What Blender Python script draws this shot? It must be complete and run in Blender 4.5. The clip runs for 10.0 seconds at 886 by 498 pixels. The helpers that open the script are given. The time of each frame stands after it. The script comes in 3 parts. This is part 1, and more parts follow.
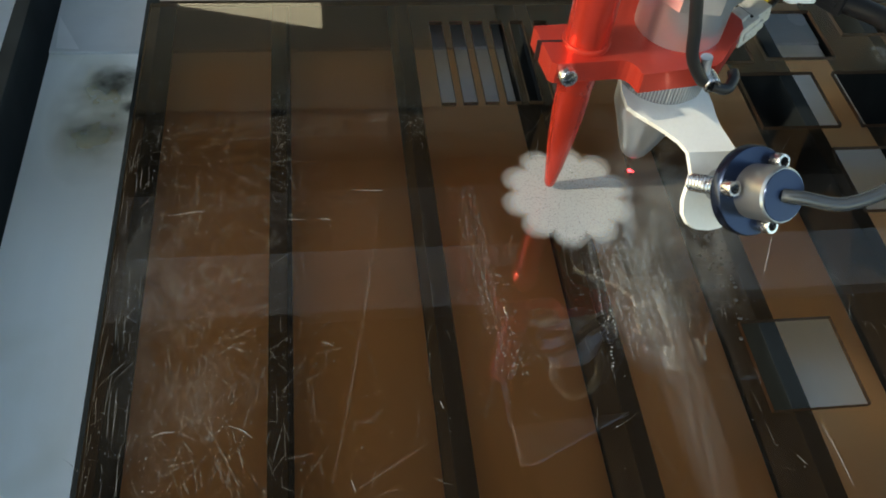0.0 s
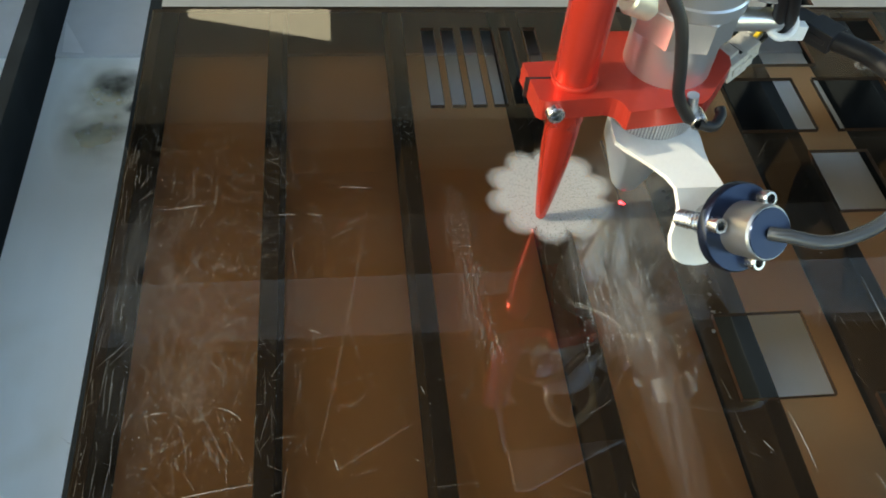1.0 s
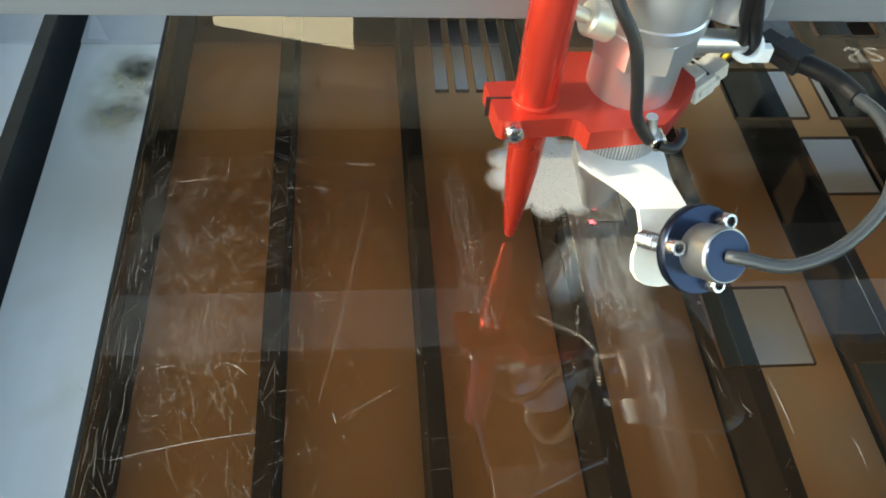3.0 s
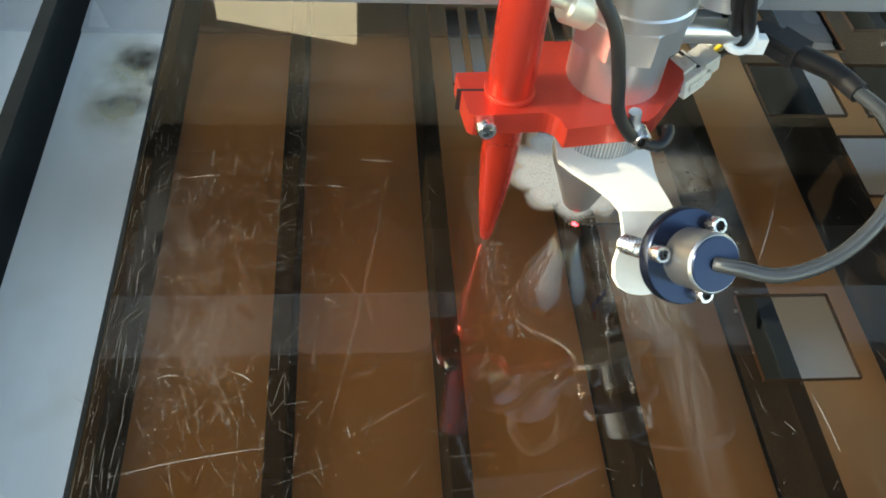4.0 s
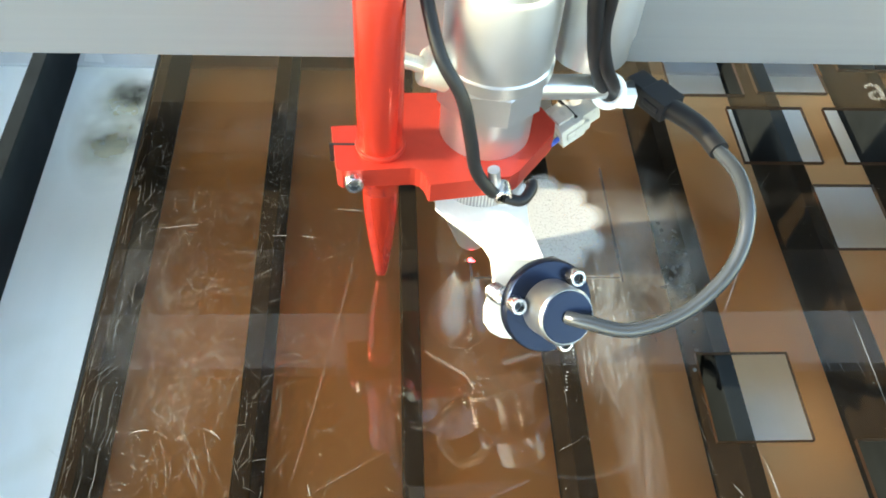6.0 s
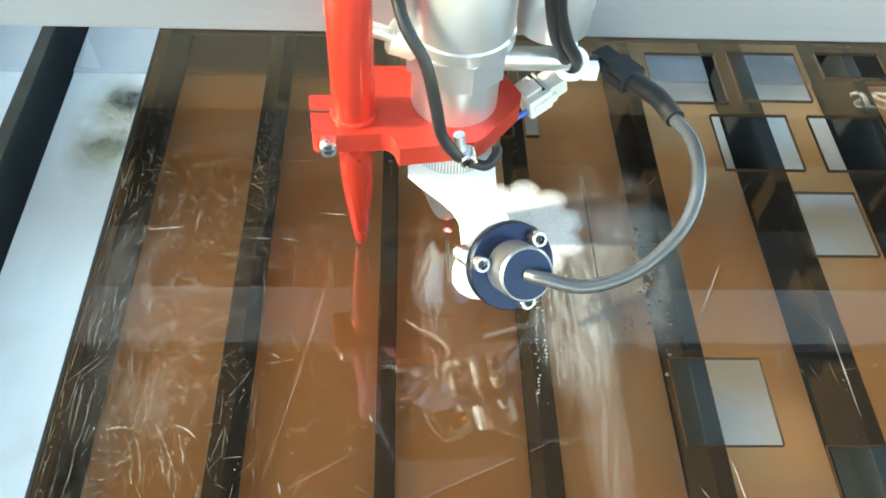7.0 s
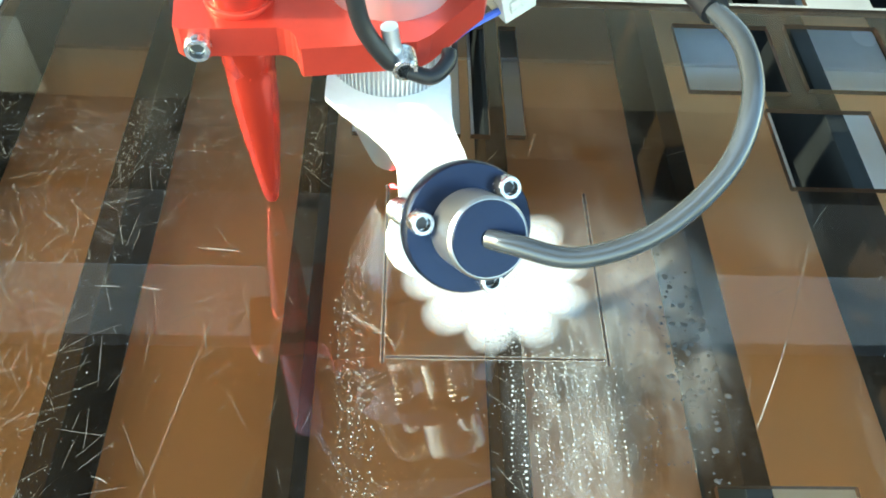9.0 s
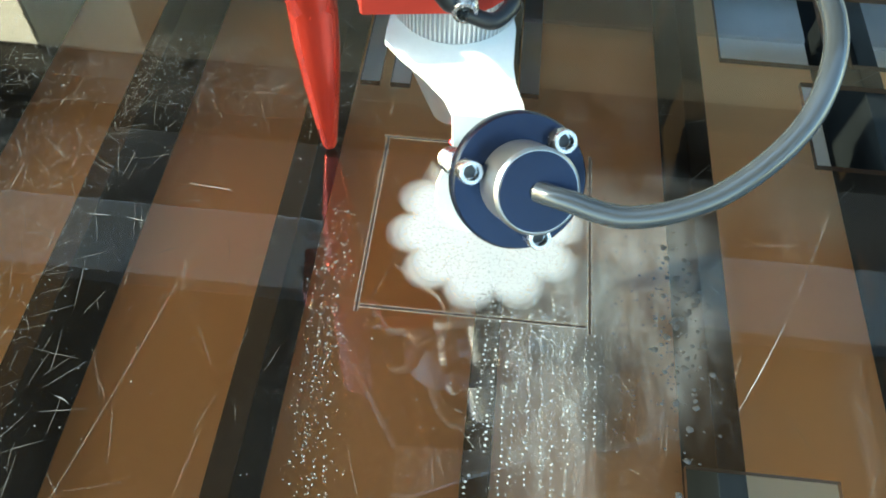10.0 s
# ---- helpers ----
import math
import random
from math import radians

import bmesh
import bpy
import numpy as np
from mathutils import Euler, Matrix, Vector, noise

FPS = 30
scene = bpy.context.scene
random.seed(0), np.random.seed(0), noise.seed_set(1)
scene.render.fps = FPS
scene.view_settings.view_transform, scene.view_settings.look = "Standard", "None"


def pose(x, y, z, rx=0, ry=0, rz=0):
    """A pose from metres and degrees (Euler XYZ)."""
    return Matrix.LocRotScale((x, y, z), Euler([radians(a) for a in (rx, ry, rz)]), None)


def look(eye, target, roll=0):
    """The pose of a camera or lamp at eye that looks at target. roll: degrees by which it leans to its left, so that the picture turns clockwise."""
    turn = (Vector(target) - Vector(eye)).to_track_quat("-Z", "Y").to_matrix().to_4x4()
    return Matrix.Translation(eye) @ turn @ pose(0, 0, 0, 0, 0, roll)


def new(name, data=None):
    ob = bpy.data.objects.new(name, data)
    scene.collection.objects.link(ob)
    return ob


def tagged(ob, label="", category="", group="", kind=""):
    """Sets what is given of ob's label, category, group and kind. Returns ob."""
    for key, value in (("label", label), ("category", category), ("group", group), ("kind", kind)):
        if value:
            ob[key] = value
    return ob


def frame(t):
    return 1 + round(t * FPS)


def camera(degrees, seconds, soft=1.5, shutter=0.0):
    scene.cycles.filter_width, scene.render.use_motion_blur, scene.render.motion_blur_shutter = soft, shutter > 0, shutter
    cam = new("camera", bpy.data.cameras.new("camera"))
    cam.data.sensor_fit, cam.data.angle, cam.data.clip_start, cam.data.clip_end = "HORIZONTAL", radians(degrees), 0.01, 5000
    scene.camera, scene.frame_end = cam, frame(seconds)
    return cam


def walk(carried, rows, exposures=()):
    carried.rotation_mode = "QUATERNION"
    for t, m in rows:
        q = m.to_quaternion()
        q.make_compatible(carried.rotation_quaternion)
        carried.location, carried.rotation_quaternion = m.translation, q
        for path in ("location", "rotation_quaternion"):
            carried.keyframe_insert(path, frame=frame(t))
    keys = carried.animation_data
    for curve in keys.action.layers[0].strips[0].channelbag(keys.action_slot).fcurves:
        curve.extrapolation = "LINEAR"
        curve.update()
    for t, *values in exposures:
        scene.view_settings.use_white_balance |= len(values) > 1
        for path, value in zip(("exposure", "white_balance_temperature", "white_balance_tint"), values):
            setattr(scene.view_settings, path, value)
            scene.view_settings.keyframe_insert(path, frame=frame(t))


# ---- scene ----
cam = camera(54.81, 10.0, soft=1.8)
WALK = [
    (0, look((-0.0637, -0.1901, 0.2508), (-0.0242, -0.0081, 0.0155), 7.17)),
    (0.5, look((-0.0630, -0.1971, 0.2551), (-0.0243, -0.0137, 0.0209), 7.11)),
    (1, look((-0.0570, -0.2045, 0.2573), (-0.0200, -0.0187, 0.0246), 6.79)),
    (1.5, look((-0.0443, -0.2148, 0.2613), (-0.0087, -0.0288, 0.0286), 6.62)),
    (2, look((-0.0351, -0.2253, 0.2634), (-0.0050, -0.0380, 0.0310), 5.55)),
    (2.5, look((-0.0383, -0.2254, 0.2596), (-0.0087, -0.0371, 0.0279), 5.62)),
    (3, look((-0.0507, -0.2273, 0.2610), (-0.0207, -0.0379, 0.0302), 5.90)),
    (4.3, look((-0.0596, -0.2075, 0.2422), (-0.0303, -0.0191, 0.0105), 6.62)),
    (4.5, look((-0.0633, -0.2048, 0.2411), (-0.0339, -0.0164, 0.0095), 6.99)),
    (5, look((-0.0408, -0.1963, 0.2572), (-0.0138, -0.0101, 0.0236), 6.81)),
    (5.5, look((-0.0356, -0.2000, 0.2648), (-0.0152, -0.0144, 0.0301), 5.01)),
    (5.7, look((-0.0368, -0.1955, 0.2698), (-0.0158, -0.0137, 0.0321), 5.16)),
    (7, look((-0.0187, -0.2003, 0.2773), (-0.0046, -0.0158, 0.0411), 3.90)),
    (7.5, look((-0.0190, -0.2025, 0.2721), (-0.0066, -0.0219, 0.0329), 3.88)),
    (8, look((0.0081, -0.1632, 0.2599), (0.0189, 0.0157, 0.0193), 3.87)),
    (8.5, look((0.0022, -0.1358, 0.2283), (0.0127, 0.0461, -0.0100), 3.80)),
    (9, look((0.0049, -0.1156, 0.1975), (0.0187, 0.0671, -0.0400), 4.56)),
    (9.5, look((0.0185, -0.1103, 0.1860), (0.0228, 0.0700, -0.0537), 3.82)),
    (10, look((0.0305, -0.1169, 0.1886), (0.0174, 0.0594, -0.0537), 1.94)),
]
EXPOSURES = [(0, 1.65, 7850, -1), (1.0, 1.93, 7900, -1), (1.5, 1.9, 7950, -1), (2.0, 2.3, 8000, -2), (2.5, 2.4, 8000, -2), (4.5, 2.3, 8100, 0), (5.0, 2.9, 8100, -1), (5.5, 3.1, 8100, -1), (7.0, 3.5, 8000, -5), (8.5, 3.6, 7400, -11), (9.0, 3.42, 7250, -12), (9.5, 3.02, 7050, -11), (10, 3.0, 7000, -11)]
walk(cam, WALK, EXPOSURES)

# ---- world and sun ----
SUN_EL, SUN_AZ = 27.0, 184.0          # the sun stands over the left side of the bed
world = bpy.data.worlds.new("sky")
scene.world = world
world.use_nodes = True
wn = world.node_tree
sky = wn.nodes.new("ShaderNodeTexSky")
sky.sky_type, sky.sun_disc = "NISHITA", False
sky.ozone_density, sky.dust_density = 1.5, 0.6
sky.sun_elevation = radians(SUN_EL)
sky.sun_rotation = radians(90.0 - SUN_AZ)
bg = wn.nodes["Background"]
bg.inputs["Strength"].default_value = 0.15
wn.links.new(sky.outputs[0], bg.inputs["Color"])
sun_data = bpy.data.lights.new("sun", "SUN")
sun_data.energy, sun_data.angle, sun_data.color = 1.0, radians(0.8), (1.0, 0.92, 0.8)
sun = new("sun", sun_data)
SUN_DIR = Vector((math.cos(radians(SUN_EL)) * math.cos(radians(SUN_AZ)), math.cos(radians(SUN_EL)) * math.sin(radians(SUN_AZ)), math.sin(radians(SUN_EL))))
sun.matrix_world = look(SUN_DIR * 3, (0, 0, 0))


# ---- materials ----
class Nodes:
    """Short notation for building a node material."""

    def __init__(self, name):
        self.mat = bpy.data.materials.new(name)
        self.mat.use_nodes = True
        self.t = self.mat.node_tree
        self.t.nodes.clear()
        self.out = self.t.nodes.new("ShaderNodeOutputMaterial")
        self.pos = self.t.nodes.new("ShaderNodeTexCoord").outputs["Object"]

    def add(self, kind, **inputs):
        n = self.t.nodes.new(kind)
        for k, v in inputs.items():
            self.set(n, k.replace("_", " "), v)
        return n

    def set(self, n, key, v):
        s = n.inputs[int(key[1:])] if key[0] == "i" and key[1:].isdigit() else n.inputs[key]
        if isinstance(v, bpy.types.NodeSocket):
            self.t.links.new(v, s)
        else:
            s.default_value = v

    def mapped(self, scale, rot=(0, 0, 0), src=None):
        m = self.add("ShaderNodeMapping", Vector=src or self.pos, Scale=scale)
        m.inputs["Rotation"].default_value = rot
        return m.outputs[0]

    def noise(self, scale, detail=4.0, rough=0.55, stretch=(1, 1, 1), src=None):
        return self.add("ShaderNodeTexNoise", Vector=self.mapped(stretch, src=src), Scale=scale, Detail=detail, Roughness=rough).outputs["Fac"]

    def ramp(self, fac, stops):
        r = self.add("ShaderNodeValToRGB", Fac=fac)
        el = r.color_ramp.elements
        while len(el) < len(stops):
            el.new(0.5)
        for e, (p, c) in zip(el, stops):
            e.position = p
            e.color = (c, c, c, 1) if isinstance(c, (int, float)) else (*c, 1)
        return r.outputs["Color"]

    def math(self, op, a, b=0.0):
        n = self.add("ShaderNodeMath", i0=a, i1=b)
        n.operation = op
        return n.outputs[0]

    def mix(self, fac, a, b):
        n = self.t.nodes.new("ShaderNodeMix")
        n.data_type = "RGBA"
        for k, v in ((0, fac), (6, a), (7, b)):
            if isinstance(v, bpy.types.NodeSocket):
                self.t.links.new(v, n.inputs[k])
            else:
                n.inputs[k].default_value = v if k == 0 else (*v, 1)
        return n.outputs[2]

    def bump(self, height, strength=0.2, dist=0.0005):
        return self.add("ShaderNodeBump", Height=height, Strength=strength, Distance=dist).outputs[0]

    def surface(self, shader):
        self.t.links.new(shader, self.out.inputs["Surface"])
        return self.mat


def solid(name, col, rough=0.5, metal=0.0, vary=0.25, grain=180.0, stretch=(1, 1, 1), bump=0.1, coat=0.0, sheen=0.25, spec=0.5):
    """A surface with colour and gloss that vary at two scales."""
    n = Nodes(name)
    big = n.noise(35.0, 3.0)
    fine = n.noise(grain, 5.0, 0.6, stretch)
    dark = tuple(c * (1 - vary) for c in col)
    lite = tuple(min(1, c * (1 + vary * 0.6)) for c in col)
    c = n.mix(n.ramp(n.math("ADD", n.math("MULTIPLY", big, 0.6), n.math("MULTIPLY", fine, 0.4)), [(0.3, 0.0), (0.7, 1.0)]), dark, lite)
    r = n.math("ADD", n.math("MULTIPLY", n.math("SUBTRACT", fine, 0.5), sheen), rough)
    p = n.add("ShaderNodeBsdfPrincipled", Base_Color=c, Roughness=r, Metallic=metal, Normal=n.bump(fine, bump, 0.0003))
    p.inputs["Coat Weight"].default_value = coat
    p.inputs["Specular IOR Level"].default_value = spec
    return n.surface(p.outputs[0])


M_RED = solid("red_anodised", (0.55, 0.05, 0.033), 0.32, 0.55, 0.12, 260, (1, 1, 1), 0.02, 0.2, 0.06)
M_RED_TUBE = solid("red_anodised_tube", (0.60, 0.045, 0.028), 0.26, 0.65, 0.08, 300, (1, 1, 0.3), 0.01, 0.3, 0.08)
M_ALU = solid("polished_aluminium", (0.66, 0.67, 0.685), 0.3, 0.88, 0.04, 160, (1, 1, 1), 0.01, 0.0, 0.06)
M_STEEL = solid("screw_steel", (0.62, 0.61, 0.6), 0.25, 1.0, 0.2, 900)
# near-black steel: the shade of recesses is put into its colour
M_SOCKET = solid("socket_shadow_steel", (0.08, 0.08, 0.08), 0.5, 1.0, 0.3, 900)
M_WHITE = solid("white_bracket", (0.68, 0.68, 0.67), 0.42, 0.0, 0.08, 600, (1, 1, 1), 0.08)
M_GREYTURN = solid("dark_turned_metal", (0.36, 0.37, 0.385), 0.3, 0.9, 0.1, 300, (1, 1, 0.04), 0.02, 0.0, 0.06)
M_CABLE = solid("grey_cable", (0.042, 0.048, 0.055), 0.2, 0.2, 0.1, 300, (1, 1, 1), 0.03, 0.3, 0.08)
M_RUBBER = solid("black_rubber", (0.011, 0.011, 0.013), 0.4, 0.0, 0.3, 300, (1, 1, 1), 0.1, 0.0, 0.2, 0.3)
M_NYLON = solid("white_nylon", (0.78, 0.79, 0.8), 0.4, 0.0, 0.1, 300)
M_GREYPLASTIC = solid("grey_plastic", (0.52, 0.52, 0.50), 0.3, 0.0, 0.2, 260)
M_HOSE = solid("clear_hose", (0.22, 0.2, 0.16), 0.2, 0.0, 0.15, 200, (1, 1, 1), 0.05, 0.3)
M_BRASS = solid("pale_brass", (0.84, 0.80, 0.68), 0.35, 0.6, 0.15, 400)
M_YELLOW = solid("yellow_wire", (0.75, 0.55, 0.05), 0.4)
M_BLUE = solid("blue_wire", (0.04, 0.1, 0.5), 0.4)
M_SLAT = solid("blackened_slat", (0.014, 0.017, 0.019), 0.75, 0.0, 0.45, 160, (1, 0.15, 1), 0.2, 0.0, 0.25, 0.06)
M_DARK_ROOF = solid("dark_roof", (0.012, 0.01, 0.009), 0.4, 0.0, 0.2, 60)
M_BACK = solid("grey_enclosure_paint", (0.55, 0.55, 0.55), 0.5, 0.0, 0.12, 120)
M_REAR_GREY = solid("rear_strip_grey", (0.66, 0.66, 0.64), 0.5, 0.0, 0.12, 60)
M_TAB = solid("white_tab", (0.8, 0.79, 0.77), 0.4, 0.0, 0.1, 120)
M_FLANGE = solid("black_anodised_metal", (0.020, 0.029, 0.056), 0.25, 0.85, 0.15, 160, (1, 1, 1), 0.02, 0.0, 0.06)
M_BLACKRAIL = solid("black_rail", (0.02, 0.02, 0.022), 0.4, 0.4)
M_PALE = solid("pale_sheet", (0.24, 0.238, 0.225), 0.35, 0.0, 0.1, 90)
M_PLASTER = solid("grey_plaster", (0.30, 0.285, 0.27), 0.8, 0.0, 0.2, 8)
M_BLOCKER = solid("warm_blocker", (0.55, 0.49, 0.40), 0.85, 0.0, 0.15, 6)
M_CONCRETE = solid("workshop_floor", (0.22, 0.21, 0.2), 0.7, 0.0, 0.3, 12)


def tray_material():
    n = Nodes("pale_metal_tray")
    big = n.noise(9.0, 3.0)
    streak = n.noise(60.0, 4.0, 0.6, (1, 0.12, 1))
    col = n.mix(n.ramp(n.math("ADD", n.math("MULTIPLY", big, 0.5), n.math("MULTIPLY", streak, 0.5)), [(0.3, 0.0), (0.7, 1.0)]), (0.84, 0.85, 0.80), (0.93, 0.94, 0.89))
    yellow = n.ramp(n.noise(22.0, 2.0), [(0.56, 0.0), (0.75, 0.35)])
    col = n.mix(yellow, col, (0.62, 0.58, 0.42))
    p = n.add("ShaderNodeBsdfPrincipled", Base_Color=col, Roughness=n.math("ADD", n.math("MULTIPLY", streak, 0.2), 0.3), Metallic=0.0, Normal=n.bump(streak, 0.05, 0.0005))
    return n.surface(p.outputs[0])


def beam_material():
    """Satin aluminium, brushed along its length so that its gloss spreads up and down."""
    n = Nodes("satin_aluminium_beam")
    brush = n.noise(300.0, 4.0, 0.6, (0.02, 1, 1))
    worn = n.noise(25.0, 3.0, 0.6, (0.3, 1, 1))
    col = n.mix(n.math("ADD", n.math("MULTIPLY", brush, 0.6), n.math("MULTIPLY", worn, 0.4)), (0.29, 0.31, 0.345), (0.37, 0.39, 0.425))
    tangent = n.add("ShaderNodeCombineXYZ", X=1.0, Y=0.0, Z=0.0).outputs[0]
    p = n.add("ShaderNodeBsdfPrincipled", Base_Color=col, Roughness=0.40, Metallic=0.55, Anisotropic=0.75, Tangent=tangent, Normal=n.bump(brush, 0.06, 0.0003))
    return n.surface(p.outputs[0])


def amber_material(name, gloss):
    """Amber acrylic: tinted see-through sheet; gloss adds the polished top with fine dust and a painted veil of
    mirrored daylight.
    """
    n = Nodes(name)
    tint = n.mix(n.noise(7.0, 2.0), (0.97, 0.715, 0.485), (0.99, 0.745, 0.515))
    body = n.add("ShaderNodeBsdfTransparent", Color=tint).outputs[0]
    if gloss:
        wear = n.noise(14.0, 4.0, 0.6)
        fine = n.noise(420.0, 3.0, 0.7)
        dust = n.math("MULTIPLY", n.ramp(wear, [(0.35, 0.0), (0.75, 1.0)]), n.ramp(fine, [(0.5, 0.0), (0.85, 0.03)]))
        # second term is no dust: a thin pale veil painted for mirrored daylight
        dust = n.math("ADD", dust, n.ramp(n.noise(22.0, 5.0, 0.65, (1, 0.5, 1)), [(0.3, 0.001), (0.75, 0.010)]))
        white = n.add("ShaderNodeBsdfDiffuse", Color=(0.75, 0.72, 0.68, 1)).outputs[0]
        body = n.add("ShaderNodeMixShader", Fac=dust, i1=body, i2=white).outputs[0]
        ripple = n.bump(n.noise(5.0, 2.0), 0.012, 0.002)
        shine = n.add("ShaderNodeBsdfGlossy", Roughness=0.015, Normal=ripple).outputs[0]
        fres = n.add("ShaderNodeFresnel", IOR=1.85).outputs[0]
        body = n.add("ShaderNodeMixShader", Fac=fres, i1=body, i2=shine).outputs[0]
    return n.surface(body)


def powder_material(name, colour, cover, scale, low, high, stretch=(1, 1, 1), fade=False, mask=False):
    """Dust, frost, smear or painted reflection: a diffuse colour that only partly covers what lies under it."""
    n = Nodes(name)
    f = n.noise(scale, 5.0, 0.65, stretch)
    fac = n.math("MULTIPLY", n.ramp(f, [(low, 0.0), (high, 1.0)]), cover)
    if fade:
        gen = n.t.nodes.new("ShaderNodeTexCoord").outputs["Generated"]
        m = n.add("ShaderNodeMapping", Vector=gen, Location=(-1, -1, 0), Scale=(2, 2, 0)).outputs[0]
        g = n.t.nodes.new("ShaderNodeTexGradient")
        g.gradient_type = "SPHERICAL"
        n.t.links.new(m, g.inputs[0])
        fac = n.math("MULTIPLY", fac, n.ramp(g.outputs["Fac"], [(0.0, 0.0), (0.6, 1.0)]))
    if mask:
        at = n.t.nodes.new("ShaderNodeAttribute")
        at.attribute_name = "cover"
        fac = n.math("MULTIPLY", fac, at.outputs["Fac"])
    a = n.add("ShaderNodeBsdfTransparent").outputs[0]
    b = n.add("ShaderNodeBsdfDiffuse", Color=(*colour, 1)).outputs[0]
    return n.surface(n.add("ShaderNodeMixShader", Fac=fac, i1=a, i2=b).outputs[0])


M_TRAY = tray_material()
M_BEAM = beam_material()
M_AMBER_TOP = amber_material("amber_acrylic_top", True)
M_AMBER = amber_material("amber_acrylic_under", False)
M_BURNT = solid("burnt_acrylic_edge", (0.03, 0.017, 0.01), 0.35, 0.0, 0.4, 300)
M_FROST = powder_material("frosted_engraving", (0.8, 0.8, 0.8), 0.44, 1100.0, 0.0, 0.5, (1, 1, 1), False, True)
M_FROST_LINE = powder_material("engraved_pattern", (0.9, 0.9, 0.9), 0.15, 900.0, 0.1, 0.5)
M_HAZE = powder_material("smoke_residue", (0.66, 0.64, 0.6), 0.25, 130.0, 0.34, 0.78, (1, 0.4, 1), True)
M_FILM = powder_material("frosty_film", (0.76, 0.75, 0.72), 0.20, 200.0, 0.25, 0.85, (1, 0.5, 1), True)
M_SMEAR = powder_material("dust_smear", (0.7, 0.68, 0.64), 0.035, 420.0, 0.4, 0.85, (1, 0.06, 1), True)
M_FAINT_EDGE = powder_material("pale_cut_rim", (0.75, 0.7, 0.62), 0.12, 500.0, 0.2, 0.6)
M_STREAK = powder_material("dust_streak", (0.7, 0.68, 0.64), 0.10, 480.0, 0.3, 0.75, (1, 0.15, 1), True)
M_DUST = powder_material("dust_film", (0.7, 0.66, 0.6), 0.045, 110.0, 0.36, 0.8, (1, 0.4, 1), True)
M_SCRATCH = solid("scratch_white", (0.32, 0.29, 0.24), 0.5, 0.0, 0.5, 500)
M_BRIGHT = solid("bright_scratch", (0.50, 0.46, 0.40), 0.5, 0.0, 0.4, 500)
M_HAIR = solid("hairline_scratch", (0.22, 0.19, 0.15), 0.5, 0.0, 0.5, 400)
M_FAINT = powder_material("faint_scratch", (0.75, 0.7, 0.6), 0.16, 400.0, 0.3, 0.7)
M_SPECK = solid("speck_white", (0.36, 0.35, 0.32), 0.3, 0.0, 0.4, 700)
M_DROP = solid("sooty_droplet", (0.05, 0.045, 0.04), 0.15, 0.0, 0.4, 500)
# dark layers for the reflection painted on the tray
M_DARK_REFLECT = powder_material("painted_reflection", (0.05, 0.045, 0.03), 0.8, 60.0, 0.25, 0.6, (1, 1, 1), True)
M_FAINT_REFLECT = powder_material("faint_reflection", (0.10, 0.10, 0.08), 0.4, 45.0, 0.4, 0.7, (0.5, 1.2, 1), True)
M_YELLOW_PATCH = powder_material("yellow_patch", (0.6, 0.52, 0.3), 0.6, 40.0, 0.2, 0.7, (1, 1, 1), True)


def spot_material():
    n = Nodes("red_laser_spot")
    e = n.add("ShaderNodeEmission", Color=(1.0, 0.03, 0.05, 1), Strength=4.0)
    return n.surface(e.outputs[0])


M_SPOT = spot_material()


# glow of the unseen panels added behind the machine
def glow_panel_material():
    n = Nodes("panel_glow")
    e = n.add("ShaderNodeEmission", Color=n.mix(n.noise(3.0), (0.9, 0.8, 0.62), (1.0, 0.92, 0.76)), Strength=1.0)
    return n.surface(e.outputs[0])


M_GLOW_PANEL = glow_panel_material()


# ---- building helpers ----
def mesh_of(name, bm, mat, smooth=False, bevel=0.0):
    if bevel:
        bmesh.ops.bevel(bm, geom=[e for e in bm.edges if e.is_manifold and e.calc_face_angle(0) > 0.6], offset=bevel, segments=2, affect="EDGES", profile=0.6)
    bmesh.ops.recalc_face_normals(bm, faces=bm.faces)
    me = bpy.data.meshes.new(name)
    bm.to_mesh(me)
    bm.free()
    for m in mat if isinstance(mat, (list, tuple)) else [mat]:
        me.materials.append(m)
    if smooth:
        for p in me.polygons:
            p.use_smooth = True
        me.set_sharp_from_angle(angle=radians(32))
    return me


def part(name, bm, mat, parent=None, label="", smooth=False, bevel=0.0):
    ob = new(name, mesh_of(name, bm, mat, smooth, bevel))
    ob.parent = parent
    return tagged(ob, label)


def box(x0, x1, y0, y1, z0, z1, bm=None):
    bm = bm or bmesh.new()
    bmesh.ops.create_cube(bm, size=1, matrix=Matrix.Translation(((x0 + x1) / 2, (y0 + y1) / 2, (z0 + z1) / 2)) @ Matrix.Diagonal((x1 - x0, y1 - y0, z1 - z0, 1)))
    return bm


def lathe(profile, axis=None, segs=48, bm=None):
    """A turned body: (radius, height) pairs from bottom to top, about local z, placed by the matrix axis."""
    bm = bm or bmesh.new()
    m = axis or Matrix()
    rings = []
    for r, z in profile:
        if r <= 1e-7:
            rings.append([bm.verts.new(m @ Vector((0, 0, z)))])
        else:
            rings.append([bm.verts.new(m @ Vector((r * math.cos(a), r * math.sin(a), z))) for a in (2 * math.pi * k / segs for k in range(segs))])
    for a, b in zip(rings, rings[1:]):
        for k in range(segs):
            j = (k + 1) % segs
            if len(a) == 1:
                bm.faces.new((a[0], b[k], b[j]))
            elif len(b) == 1:
                bm.faces.new((a[k], a[j], b[0]))
            else:
                bm.faces.new((a[k], a[j], b[j], b[k]))
    if len(rings[0]) > 1:
        bm.faces.new(rings[0][::-1])
    if len(rings[-1]) > 1:
        bm.faces.new(rings[-1])
    return bm


